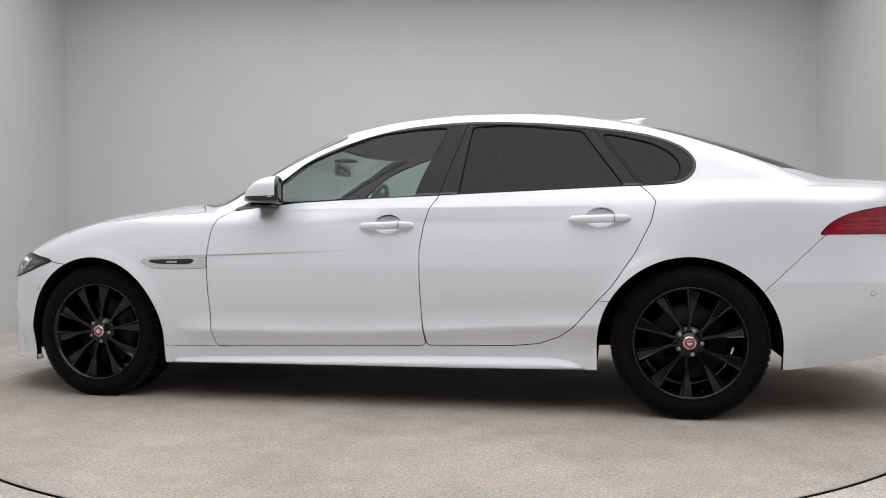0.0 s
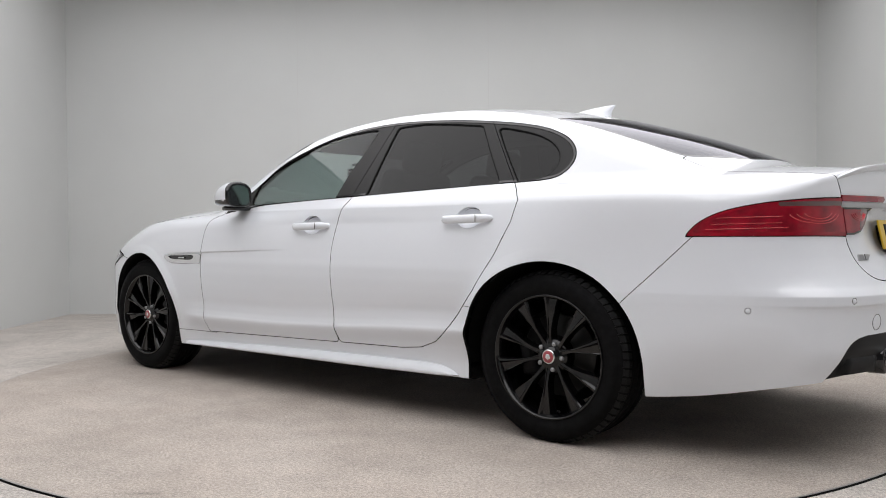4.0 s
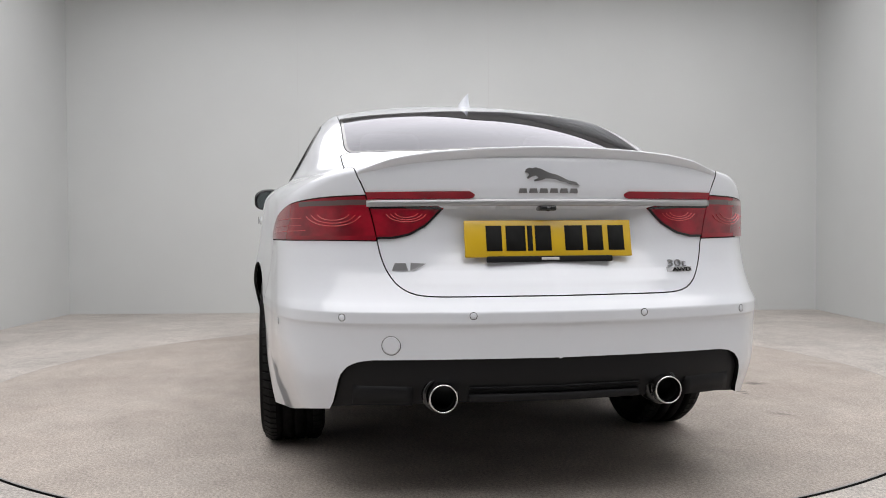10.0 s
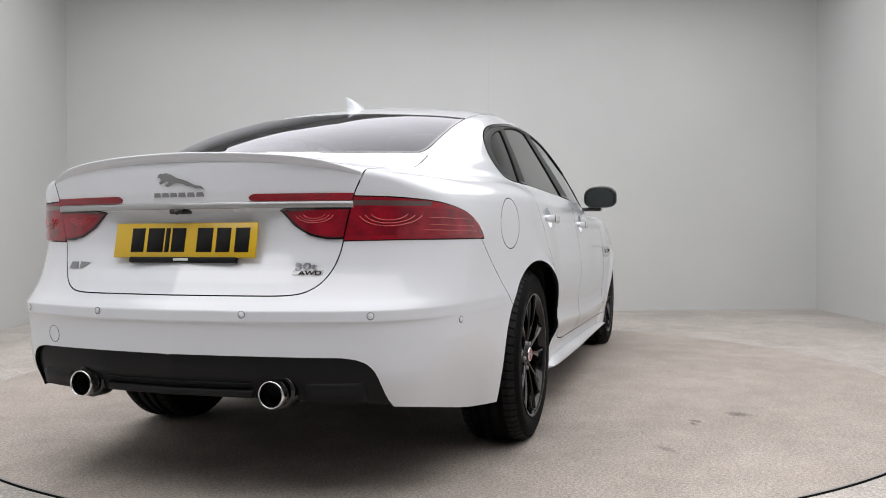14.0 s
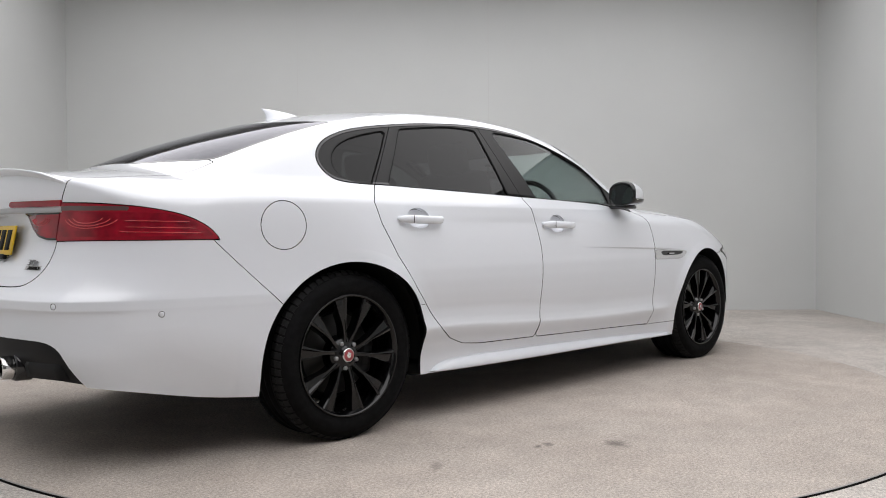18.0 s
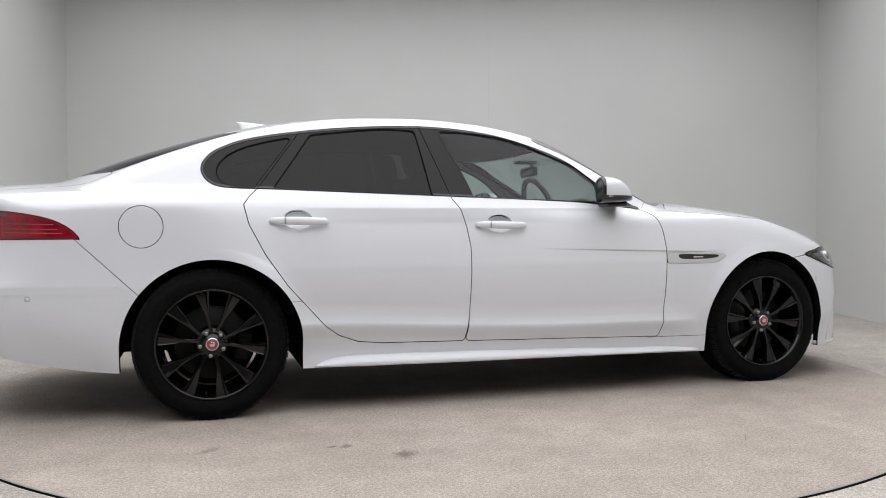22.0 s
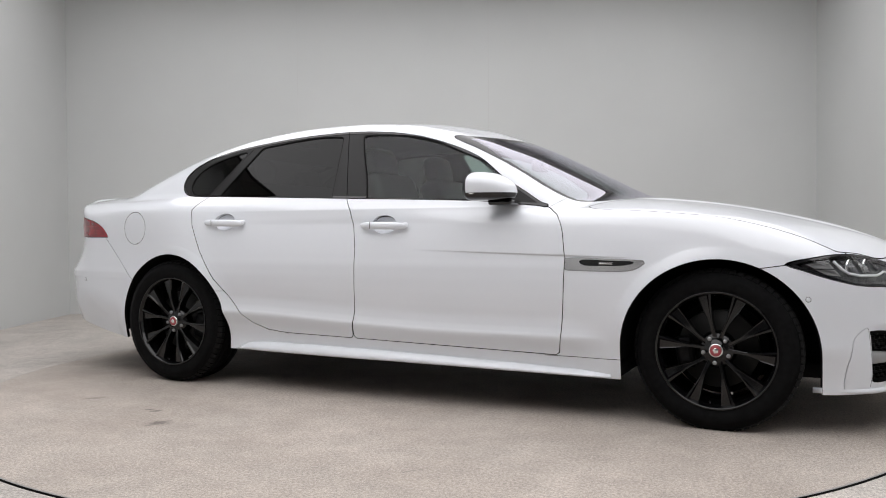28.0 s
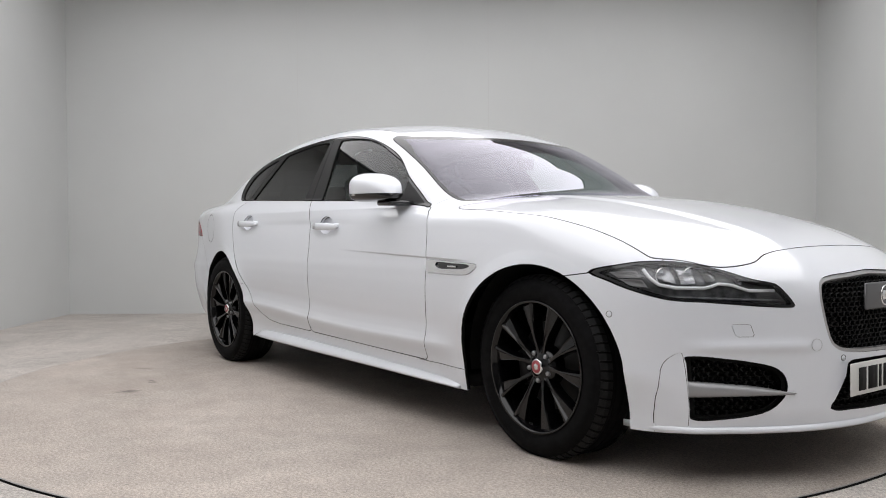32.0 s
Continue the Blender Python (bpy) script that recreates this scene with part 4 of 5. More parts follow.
        part("lamp_rim", panel_mesh(P["lamp_rim"], False, s, flange=0.01, shift=0.0015), GLOSS, lamp)
        tl = part("tail_light", panel_mesh(P["tail"], False, s, shift=0.003), RED, car, "red wraparound tail light")
        part("light_panel", panel_mesh(P["tail_inner"], False, s, shift=0.0034, flange=0), REDMID, tl)
        part("smoked_strip", panel_mesh(P["tail_smoke"], False, s, shift=0.0036, flange=0), SMOKE, tl, "smoky grey indicator strip")
        bl = part("boot_light", panel_mesh(P["boot_red"], False, s, shift=0.004), RED, boot, "red inner tail light on the boot lid")
        part("light_panel", panel_mesh(P["boot_red_inner"], False, s, shift=0.0045, flange=0), REDMID, bl)
        part("light_border", panel_mesh(P["boot_red_rim"], False, s, shift=0.0046, flange=0.004), GLOSS, bl)
        part("boot_light_strip", panel_mesh(P["boot_red_top"], False, s, shift=0.004), RED, boot)
        part("fog_backing", panel_mesh(P["fog"], False, s, shift=-0.05, flange=-0.05), UNDER, bf)
        part("bumper_cheek", panel_mesh(P["cheek"], False, s, flange=0.01), PAINT, bf)
        part("washer_cover", panel_mesh(P["washer"], False, s, flange=0.006), PAINT, bf)
    return made


VENTSILVER = material("vent_silver", (0.78, 0.78, 0.79), 0.16, 0.9)
LAMPBLACK = mottle(material("lamp_dark", (0.12, 0.122, 0.126), 0.3, 0.5), 30, (0.045, 0.0455, 0.047), (0.16, 0.162, 0.166))
MADE = build_car()


# ---- wheels ----
def wheel(x, y, z, side, turn):
    w = new("wheel")
    w.parent = car
    w.matrix_basis = pose(x, y, z, 0, turn, 0 if side > 0 else 180)
    R = 0.344
    # local y points outward
    tread = []
    for c in (-0.075, -0.12, -0.165):
        tread += [(R, c + 0.016), (R, c + 0.006), (R - 0.007, c + 0.005), (R - 0.007, c - 0.005), (R, c - 0.006)]
    tyre = part("tyre", lathe([(0.243, 0.0), (0.248, -0.004), (0.256, 0.001), (0.270, 0.006), (0.296, 0.008), (0.312, 0.003), (0.313, 0.0005), (0.325, -0.004), (0.336, -0.018), (0.342, -0.04)] + tread
                              + [(0.342, -0.198), (0.332, -0.222), (0.30, -0.238), (0.245, -0.228)], 96), TYRE, w, "black road tyre with grooved tread")
    bm = bmesh.new()
    for k in range(66):
        a = 2 * math.pi * k / 66
        for y0, y1, r0, r1 in ((-0.006, -0.052, 0.331, R + 0.0025), (-0.190, -0.226, R + 0.0025, 0.333)):
            vs = []
            for da in (-0.036, 0.036):
                for yy, rr in ((y0, r0), ((y0 + y1) / 2, max(r0, r1) - 0.001), (y1, r1)):
                    q = a + da * (1 if side > 0 else -1) + (yy - y0) * 0.4
                    vs.append(bm.verts.new((rr * math.sin(q), yy, rr * math.cos(q))))
            bm.faces.new((vs[0], vs[1], vs[4], vs[3]))
            bm.faces.new((vs[1], vs[2], vs[5], vs[4]))
            lo = [bm.verts.new(Vector((v.co.x * 0.98, v.co.y, v.co.z * 0.98))) for v in vs]
            for i, j in ((0, 1), (1, 2), (3, 4), (4, 5)):
                bm.faces.new((vs[i], vs[j], lo[j], lo[i]))
    bmesh.ops.recalc_face_normals(bm, faces=bm.faces[:])
    tagged(part("tread", bm, TREAD_LIT, tyre, smooth=False), kind="stuff")
    part("rim", lathe([(0.248, -0.004), (0.2505, 0.001), (0.2485, 0.0045), (0.242, 0.003), (0.2395, -0.004), (0.234, -0.010), (0.230, -0.03), (0.222, -0.09), (0.214, -0.16), (0.22, -0.22)], 96), RIM, w, "black alloy wheel rim")
    for k in range(5):
        for sgn in (-1, 1):
            a = 2 * math.pi * k / 5 + sgn * 0.20
            b = 2 * math.pi * k / 5 + sgn * 0.305
            bm = bmesh.new()
            secs = []
            for t in [i / 22 for i in range(23)]:
                r = 0.040 + t * (0.2425 - 0.040)
                ang = a + (b - a) * t + sgn * 0.035 * math.sin(math.pi * t)
                wd = 0.0110 - 0.0045 * math.sin(math.pi * min(1, t * 1.5)) + 0.004 * t + 0.0195 * max(0, (t - 0.32) / 0.68) ** 1.7
                h = -0.028 + 0.024 * t + 0.005 * math.sin(math.pi * t)
                rad, tan = Vector((math.sin(ang), 0, math.cos(ang))), Vector((math.cos(ang), 0, -math.sin(ang)))
                c = rad * r
                # a raised crest along the inner flank of each pair, a dished face beside it, deep flanks
                dish = 0.010 * max(0, (t - 0.35) / 0.65)
                prof = [(-1.0, -0.050), (-1.0, -0.007), (-0.86, -0.001), (-0.55, 0.0), (-0.30, -0.004 - dish * 0.6), (0.75, -0.004 - dish), (0.92, -0.004 - dish * 0.7), (1.0, -0.011 - dish), (1.0, -0.050)]
                secs.append([bm.verts.new(c + tan * (u * wd * sgn) + Vector((0, h + v, 0))) for u, v in prof])
            for s0, s1 in zip(secs, secs[1:]):
                for i in range(9):
                    bm.faces.new((s0[i], s0[(i + 1) % 9], s1[(i + 1) % 9], s1[i]))
            bm.faces.new(secs[0])
            bm.faces.new(secs[-1])
            bmesh.ops.recalc_face_normals(bm, faces=bm.faces[:])
            part("spoke", bm, RIM, w, smooth=False)
    part("hub", lathe([(0.001, -0.018), (0.03, -0.018), (0.034, -0.024), (0.050, -0.027), (0.070, -0.034), (0.078, -0.050), (0.080, -0.09)], 48), RIM, w)
    cap = part("centre_cap", lathe([(0.001, -0.011), (0.024, -0.011), (0.0285, -0.012), (0.030, -0.016), (0.030, -0.02)], 40), CHROME, w, "chrome-ringed red centre cap")
    part("cap_face", lathe([(0.001, -0.0095), (0.023, -0.0095), (0.0245, -0.0115)], 32), CAPRED, cap)
    part("cap_emblem", lathe([(0.001, -0.0083), (0.011, -0.0083), (0.013, -0.0096)], 5), CHROME, cap)
    for k in range(5):
        a = 2 * math.pi * (k + 0.5) / 5
        b = lathe([(0.001, -0.020), (0.008, -0.020), (0.0095, -0.024), (0.0095, -0.04)], 6)
        part("wheel_bolt", moved(b, Matrix.Translation((0.054 * math.sin(a), 0, 0.054 * math.cos(a)))), BOLT, w, "grey steel wheel bolt")
    part("brake_disc", lathe([(0.06, -0.085), (0.085, -0.085), (0.086, -0.098), (0.165, -0.098), (0.168, -0.10), (0.168, -0.125), (0.06, -0.125)], 64), IRON, w, "grey iron brake disc")
    # Added disc: stops the bright floor showing through between the spokes.
    part("brake_backing", lathe([(0.05, -0.150), (0.196, -0.150), (0.200, -0.146), (0.200, -0.152), (0.05, -0.156)], 48), UNDER, w, "black disc added behind the brake to block the bright floor")
    part("brake_caliper", moved(merge(box(-0.07, 0.07, -0.135, -0.075, 0.10, 0.178, 0.015), box(-0.045, 0.045, -0.083, -0.068, 0.115, 0.165, 0.008)), pose(0, 0, 0, 0, -turn + (-100 if side * (1 if x > -1 else -1) > 0 else 100), 0)), BLACK, w, "black brake caliper")
    part("valve", tube([(0.0, -0.012, -0.222), (0.0, 0.002, -0.214)], 0.004, 6), BLACK, w)
    return w


# tread blocks paler than the sidewall: light on the shoulders put into the colour
TREAD_LIT = mottle(material("tread_rubber_lit", (0.02, 0.02, 0.02), 0.6, Specular_IOR_Level=0.2), 60, (0.0045, 0.0045, 0.0048), (0.010, 0.010, 0.0104), bump=0.2)
BOLT = material("bolt_steel", (0.35, 0.35, 0.36), 0.35, 0.8)


def wheels():
    for x, y, z, s, turn in ((0.0, 0.850, 0.327, 1, 8), (0.0, -0.850, 0.327, -1, -6), (-2.96, 0.893, 0.333, 1, 14), (-2.96, -0.893, 0.333, -1, -8)):
        wheel(x, y, z, s, turn)
    # wheel housings and the flat underside
    for cx, cz, r in (FRONT_ARCH, REAR_ARCH):
        for s in (1, -1):
            bm = bmesh.new()
            n = 28
            rows = []
            for a in (0.80, 0.50):
                rows.append([bm.verts.new((cx + (r + 0.010) * math.cos(-0.12 + (math.pi + 0.24) * i / n), s * (float(SIDE(cx + r * math.cos(math.pi * i / n))) - 0.064 + 0.026 * math.sin(math.pi * i / n) if a > 0.6 else a), cz + (r + 0.010) * math.sin(-0.12 + (math.pi + 0.24) * i / n))) for i in range(n + 1)])
            for i in range(n):
                bm.faces.new((rows[0][i], rows[0][i + 1], rows[1][i + 1], rows[1][i]))
            bm.faces.new(rows[1])
            part("wheel_housing", bm, UNDER, car)
    part("underbody", merge(box(0.62, -0.45, -0.6, 0.6, 0.20, 0.26), box(-0.40, -2.55, -0.82, 0.82, 0.19, 0.24), box(-2.5, -3.6, -0.5, 0.5, 0.27, 0.31)), UNDER, car)


wheels()


# ---- fittings on the body ----
def mirror_side(s):
    return FLIP if s < 0 else Matrix()


def loft(rings, cap=True):
    """A skin through rings of equally many points."""
    bm = bmesh.new()
    vs = [[bm.verts.new(p) for p in r] for r in rings]
    for a, b in zip(vs, vs[1:]):
        for i in range(len(a)):
            bm.faces.new((a[i], a[(i + 1) % len(a)], b[(i + 1) % len(a)], b[i]))
    if cap:
        bm.faces.new(vs[0])
        bm.faces.new(vs[-1])
    bmesh.ops.recalc_face_normals(bm, faces=bm.faces[:])
    return bm


def ring_on(p, n, r, thick, n_seg=28):
    """A thin ring lying on the skin."""
    u = n.orthogonal().normalized()
    w = n.cross(u)
    return tube([p + r * (math.cos(2 * math.pi * i / n_seg) * u + math.sin(2 * math.pi * i / n_seg) * w) for i in range(n_seg)], thick, 6, closed=True)


def disc_on(p, n, r, h=0.002):
    bm = lathe([(0.0003, h), (r * 0.86, h), (r, h * 0.3), (r, -0.004)], 24, "z")
    m = n.to_track_quat("Z", "Y").to_matrix().to_4x4()
    m.translation = p
    return moved(bm, m)


def face_table(x0, way):
    """How far ahead (or behind) the end face lies, looked up by half-width and height."""
    A, Z = np.linspace(0, 0.84, 85), np.linspace(0.16, 1.10, 189)
    AA, ZZ = np.meshgrid(A, Z, indexing="ij")
    o = np.stack([AA * 0 + x0, AA, ZZ], -1).reshape(-1, 3)
    X = cast(o, np.tile([way, 0.0, 0.0], (len(o), 1)))[:, 0].reshape(AA.shape)

    def f(a, z):
        u, v = min(max(abs(a) / 0.01, 0), 83.999), min(max((z - 0.16) / 0.005, 0), 187.999)
        i, j = int(u), int(v)
        u, v = u - i, v - j
        return float((X[i, j] * (1 - v) + X[i, j + 1] * v) * (1 - u) + (X[i + 1, j] * (1 - v) + X[i + 1, j + 1] * v) * u)
    return f


nose, rear_x = face_table(0.1, 1.0), face_table(-3.3, -1.0)


def sills():
    top = curve((-2.50, 0.212), (-2.44, 0.236), (-2.38, 0.246), (-2.28, 0.250), (-2.0, 0.248), (-1.45, 0.238), (-0.9, 0.222), (-0.44, 0.205))
    low = curve((-2.50, 0.205), (-2.0, 0.198), (-1.45, 0.194), (-0.44, 0.183))
    for s in (1, -1):
        rings = []
        for i in range(60):
            x = -2.50 + 2.06 * i / 59
            t, l = float(top(x)), float(low(x))
            o = 0.886 + 0.013 * min(1, (x + 2.50) / 0.12) - 0.022 * max(0, (x + 1.7) / 1.26)
            rings.append([(x, s * 0.82, l), (x, s * (o - 0.004), l), (x, s * o, l + 0.006), (x, s * (o - 0.002), l + 0.4 * (t - l)), (x, s * (o - 0.020), t - 0.003), (x, s * (o - 0.030), t), (x, s * 0.82, t + 0.004)])
        part("sill_blade", loft(rings), PAINT, car, "white sill blade along the door bottoms")


def handles():
    for s in (1, -1):
        for door, x0, x1, z, cup in (("fd", -1.707, -1.436, 0.868, (-1.575, 0.872)), ("rd", -2.706, -2.430, 0.891, (-2.572, 0.895))):
            surf = float(SIDE(cup[0]) + SIDE_Z(cup[1]))
            rings = []
            n = 22
            for i in range(n + 1):
                t = i / n
                e = max(0.12, math.sqrt(max(0.0, 1 - abs(2 * t - 1) ** 5)))
                x = x0 + (x1 - x0) * t
                y = surf + 0.012 + 0.020 * math.sin(math.pi * t) ** 0.6
                h, d = 0.0185 * e, 0.011 * e
                rings.append([(x, s * (y + d * math.cos(a)), z - 0.006 * t + h * math.sin(a)) for a in [2 * math.pi * k / 14 for k in range(14)]])
            hd = part("door_handle", loft(rings), PAINT, MADE[door, s], "white pull handle")
            part("handle_joint", tube([(x0 + 0.072, s * (surf + 0.036 + 0.0055), z + dz) for dz in (-0.017, 0.0, 0.015)], 0.0016, 6), TRIM, hd)
            for xe in (x0 + 0.02, x1 - 0.02):
                part("handle_mount", moved(lathe([(0.001, 0.024), (0.012, 0.022), (0.014, -0.004)], 16), pose(xe, s * surf, z, 0, 0, 0 if s > 0 else 180)), PAINT, hd)
            rings = []
            for k in range(9):
                q = math.pi / 2 * k / 8
                rr, dp = math.cos(q), 0.030 * math.sin(q)
                rings.append([(cup[0] + 0.0685 * rr * math.cos(a), s * (float(SIDE(cup[0]) + SIDE_Z(cup[1] + 0.0465 * rr * math.sin(a))) - dp - 0.0006), cup[1] + 0.0465 * rr * math.sin(a))
                              for a in [2 * math.pi * i / 40 for i in range(40)]])
            part("handle_cup", loft(rings, False), PAINT, MADE[door, s], "hollow dish behind the handle")


def mirrors():
    for s in (1, -1):
        fd = MADE["fd", s]

        def outline(k, x, n=44, grow=0.0):
            pts = []
            for i in range(n):
                a = 2 * math.pi * i / n
                c, w = math.cos(a), math.sin(a)
                e = 2 / 2.5 if w > 0 else 2 / 3.4
                y = 0.922 + (0.104 + grow) * k * abs(c) ** e * (1 if c > 0 else -1)
                z = 1.042 + (0.067 + grow) * k * abs(w) ** e * (1 if w > 0 else -1) - 0.048 * (1 - k)
                pts.append((x + 0.014 + 0.28 * (0.922 + 0.1 - y), s * y, z))
            return pts
        rings = [outline(0.90, -1.082)] + [outline(0.97, -1.088), outline(1.0, -1.08)]
        for i in range(1, 15):
            t = i / 15
            rings.append(outline((1 - t ** 2.3) ** 0.5, -1.08 + 0.172 * t))
        rings.append(outline(0.05, -0.906))
        whole = loft(rings)
        low = whole.copy()
        for bm, keep_up in ((whole, True), (low, False)):
            bmesh.ops.bisect_plane(bm, geom=bm.verts[:] + bm.edges[:] + bm.faces[:], plane_co=(0, 0, 1.011), plane_no=(0, 0, 1), clear_inner=keep_up, clear_outer=not keep_up)
        cap = part("mirror_housing", whole, PAINT, fd, "white door mirror cap")
        part("mirror_base", low, GLOSS, cap, "gloss black lower mirror shell")
        part("mirror_glass", loft([outline(0.85, -1.0885), outline(0.85, -1.0905)]), MIRROR, cap, "mirror glass", smooth=False)
        part("mirror_rim", loft([outline(0.83, -1.087), outline(0.85, -1.094), outline(0.97, -1.094), outline(1.01, -1.078)], False), GLOSS, cap)
        part("mirror_arm", moved(box(-1.0, -0.885, 0.775, 0.92, 0.956, 0.980, 0.010), mirror_side(s)), GLOSS, cap)
        part("indicator_strip", tube([(-1.05 + 0.011 * i, s * (1.023 - 0.0010 * i * i), 1.006) for i in range(10)], 0.003, 6), CHROME, cap)


def plates_and_badges():
    boot = MADE["boot"]
    tilt = Matrix.Translation((-4.048, 0.004, 0.757)) @ pose(0, 0, 0, 0, 12, 0)
    rp = part("rear_number_plate", moved(box(0.0, 0.008, -0.260, 0.260, 0.003, 0.115, 0.003), tilt), YELLOW, car, "yellow rear number plate with black bars")
    part("plate_holder", moved(box(-0.004, 0.012, -0.195, 0.195, -0.012, 0.005, 0.003), tilt), BLACK, rp, "black plate holder edge")
    part("plate_mount", moved(box(0.007, 0.030, -0.19, 0.19, 0.0, 0.10, 0.004), tilt), BLACK, rp)
    part("holder_mark", moved(box(-0.0052, -0.003, -0.026, 0.028, -0.008, 0.0), tilt), PLATEWHITE, rp)
    for y0, w in ((0.195, 0.048), (0.134, 0.060), (0.068, 0.016), (0.044, 0.050), (-0.049, 0.056), (-0.119, 0.050), (-0.186, 0.050)):
        part("plate_bar", moved(box(-0.0012, 0.0005, y0 - w, y0, 0.021, 0.098), tilt), INK, rp)
    fp = part("front_number_plate", box(0.888, 0.895, -0.26, 0.26, 0.283, 0.392, 0.003), PLATEWHITE, car, "white front number plate with black bars")
    for i, w in enumerate((0.048, 0.060, 0.016, 0.050)):
        y0 = -0.215 + (0, 0.062, 0.134, 0.164)[i]
        part("plate_bar", box(0.8945, 0.8965, y0, y0 + w, 0.298, 0.375), INK, fp)
    for i in range(3):
        part("plate_bar", box(0.8945, 0.8965, 0.04 + 0.064 * i, 0.09 + 0.064 * i, 0.298, 0.375), INK, fp)
    part("plate_bracket", box(0.86, 0.888, -0.20, 0.20, 0.29, 0.385, 0.004), BLACK, fp)

    def on_boot(pts, d=0.004):
        return prism(pts, lambda u, v, k: (rear_x(u, v) - k + 0.001, u, v), d)
    # leaping emblem as a plain streamlined shape, and plain blocks for the lettering
    cat = [(0.084, 1.012), (0.081, 1.020), (0.072, 1.025), (0.062, 1.023), (0.052, 1.026), (0.034, 1.021), (0.012, 1.010), (-0.012, 1.004), (-0.030, 0.997), (-0.050, 0.987), (-0.074, 0.983), (-0.086, 0.972), (-0.072, 0.975),
           (-0.056, 0.976), (-0.040, 0.983), (-0.026, 0.984), (-0.012, 0.990), (0.006, 0.993), (0.022, 0.993), (0.034, 0.988), (0.052, 0.984), (0.056, 0.988), (0.042, 0.995), (0.050, 1.002), (0.064, 0.998), (0.074, 0.992), (0.078, 0.996), (0.070, 1.004), (0.074, 1.010)]
    part("emblem", on_boot(cat, 0.006), BADGE, boot, "chrome leaping emblem as a plain shape", smooth=False)
    for i in range(6):
        y = 0.102 - i * 0.0315
        part("name_block", on_boot([(y, 0.950), (y - 0.026, 0.950), (y - 0.023, 0.9635), (y - 0.003, 0.9635)]), BADGE, boot, smooth=False)
    for pts in ([(0.478, 0.722), (0.430, 0.722), (0.437, 0.744), (0.468, 0.744)], [(0.424, 0.722), (0.412, 0.722), (0.378, 0.742), (0.422, 0.745)]):
        part("model_block", on_boot(pts), BADGE, boot, smooth=False)
    part("engine_plate", on_boot([(-0.376, 0.708), (-0.467, 0.708), (-0.467, 0.7225), (-0.376, 0.7225)], 0.003), SATIN, boot, smooth=False)
    for word, size, y, z, mat in (("30t", 0.030, -0.378, 0.7245, BADGE), ("AWD", 0.016, -0.395, 0.7095, INK)):
        cu = bpy.data.curves.new("writing", "FONT")
        cu.body, cu.size, cu.extrude = word, size, 0.002
        ob = bpy.data.objects.new("tmp", cu)
        scene.collection.objects.link(ob)
        bpy.context.view_layer.update()
        me = bpy.data.meshes.new_from_object(ob.evaluated_get(bpy.context.evaluated_depsgraph_get()))
        bpy.data.objects.remove(ob)
        x = rear_x(-0.42, z + 0.01) - 0.003
        me.transform(Matrix.Translation((x, y, z)) @ Matrix(((0, 0, -1, 0), (-1.75, 0, 0, 0), (0, 1, 0, 0), (0, 0, 0, 1))))
        for v in me.vertices:
            v.co.x = rear_x(v.co.y, v.co.z) - 0.0015 - (0.004 if v.co.x < x else 0.0)
        part("engine_badge", me, mat, boot, "small raised lettering")
    rings = []
    for i in range(61):
        a = -0.548 + 1.096 * i / 60
        x = min(rear_x(a, 0.905), rear_x(a, 0.94)) - 0.005
        rings.append([(x + 0.06, a, 0.912), (x + 0.002, a, 0.912), (x, a, 0.915), (x + 0.002, a, 0.930), (x + 0.005, a, 0.933), (x + 0.06, a, 0.933)])
    part("chrome_strip", loft(rings), SATIN, boot, "satin chrome strip across the boot")
    part("reversing_camera", merge(box(-4.062, -4.01, -0.012, 0.038, 0.897, 0.912, 0.004), moved(lathe([(0.001, -0.006), (0.006, -0.005), (0.008, 0.004)], 16, "x"), Matrix.Translation((-4.060, 0.013, 0.9025)))), GLOSS, boot, "small black reversing camera")
    # spoiler lip
    rings = []
    for i in range(61):
        a = -0.572 + 1.144 * i / 60
        e = min(1, (0.575 - abs(a)) / 0.10)
        zt = 1.0785 - 0.020 * (abs(a) / 0.4) ** 2 - 0.018 * max(0, (abs(a) - 0.35) / 0.22) ** 2
        x = rear_x(a, zt - 0.035)
        k = 0.010 * e
        rings.append([(x + 0.100, a, zt - 0.012), (x + 0.05, a, zt - 0.001), (x + 0.004, a, zt + k * 0.7), (x - 0.006 - k * 1.2, a, zt + k * 0.9), (x - 0.007 - k * 1.2, a, zt + k * 0.4), (x - 0.001, a, zt - 0.010 - k * 0.3), (x + 0.03, a, zt - 0.04), (x + 0.09, a, zt - 0.04)])
    part("boot_spoiler", loft(rings), PAINT, boot, "slim white lip spoiler")
    # red lamp relief: curved bright lines
    for s in (1, -1):
        for base, r0 in ((0.645, 0.082), (0.432, 0.060)):
            for r in (r0, r0 * 0.80, r0 * 0.58):
                pts = []
                for i in range(15):
                    q = math.pi * (1.08 + 0.84 * i / 14)
                    a, z = base + r * math.cos(q), 0.896 + 0.50 * r * math.sin(q)
                    pts.append((rear_x(a, z) - 0.0055, s * a, z))
                part("light_curve", tube(pts, 0.0018, 6), REDLIGHT, boot)
        for z0, i0, i1, r in ((0.872, 12, 24, 0.0012), (0.850, 11, 24, 0.0010), (0.833, 10, 25, 0.0014)):
            way = np.array([-0.25, 1.0, 0.0]) / math.hypot(0.25, 1.0)
            pts = cast(np.array([[-3.3 - 0.02 * i, 0.5, z0 + 0.0004 * i] for i in range(i0, i1)]), np.tile(way, (i1 - i0, 1)))
            part("light_line", tube([(p[0] - 0.001, s * (p[1] + 0.0045), p[2]) for p in pts], r, 6), REDLIGHT, boot)


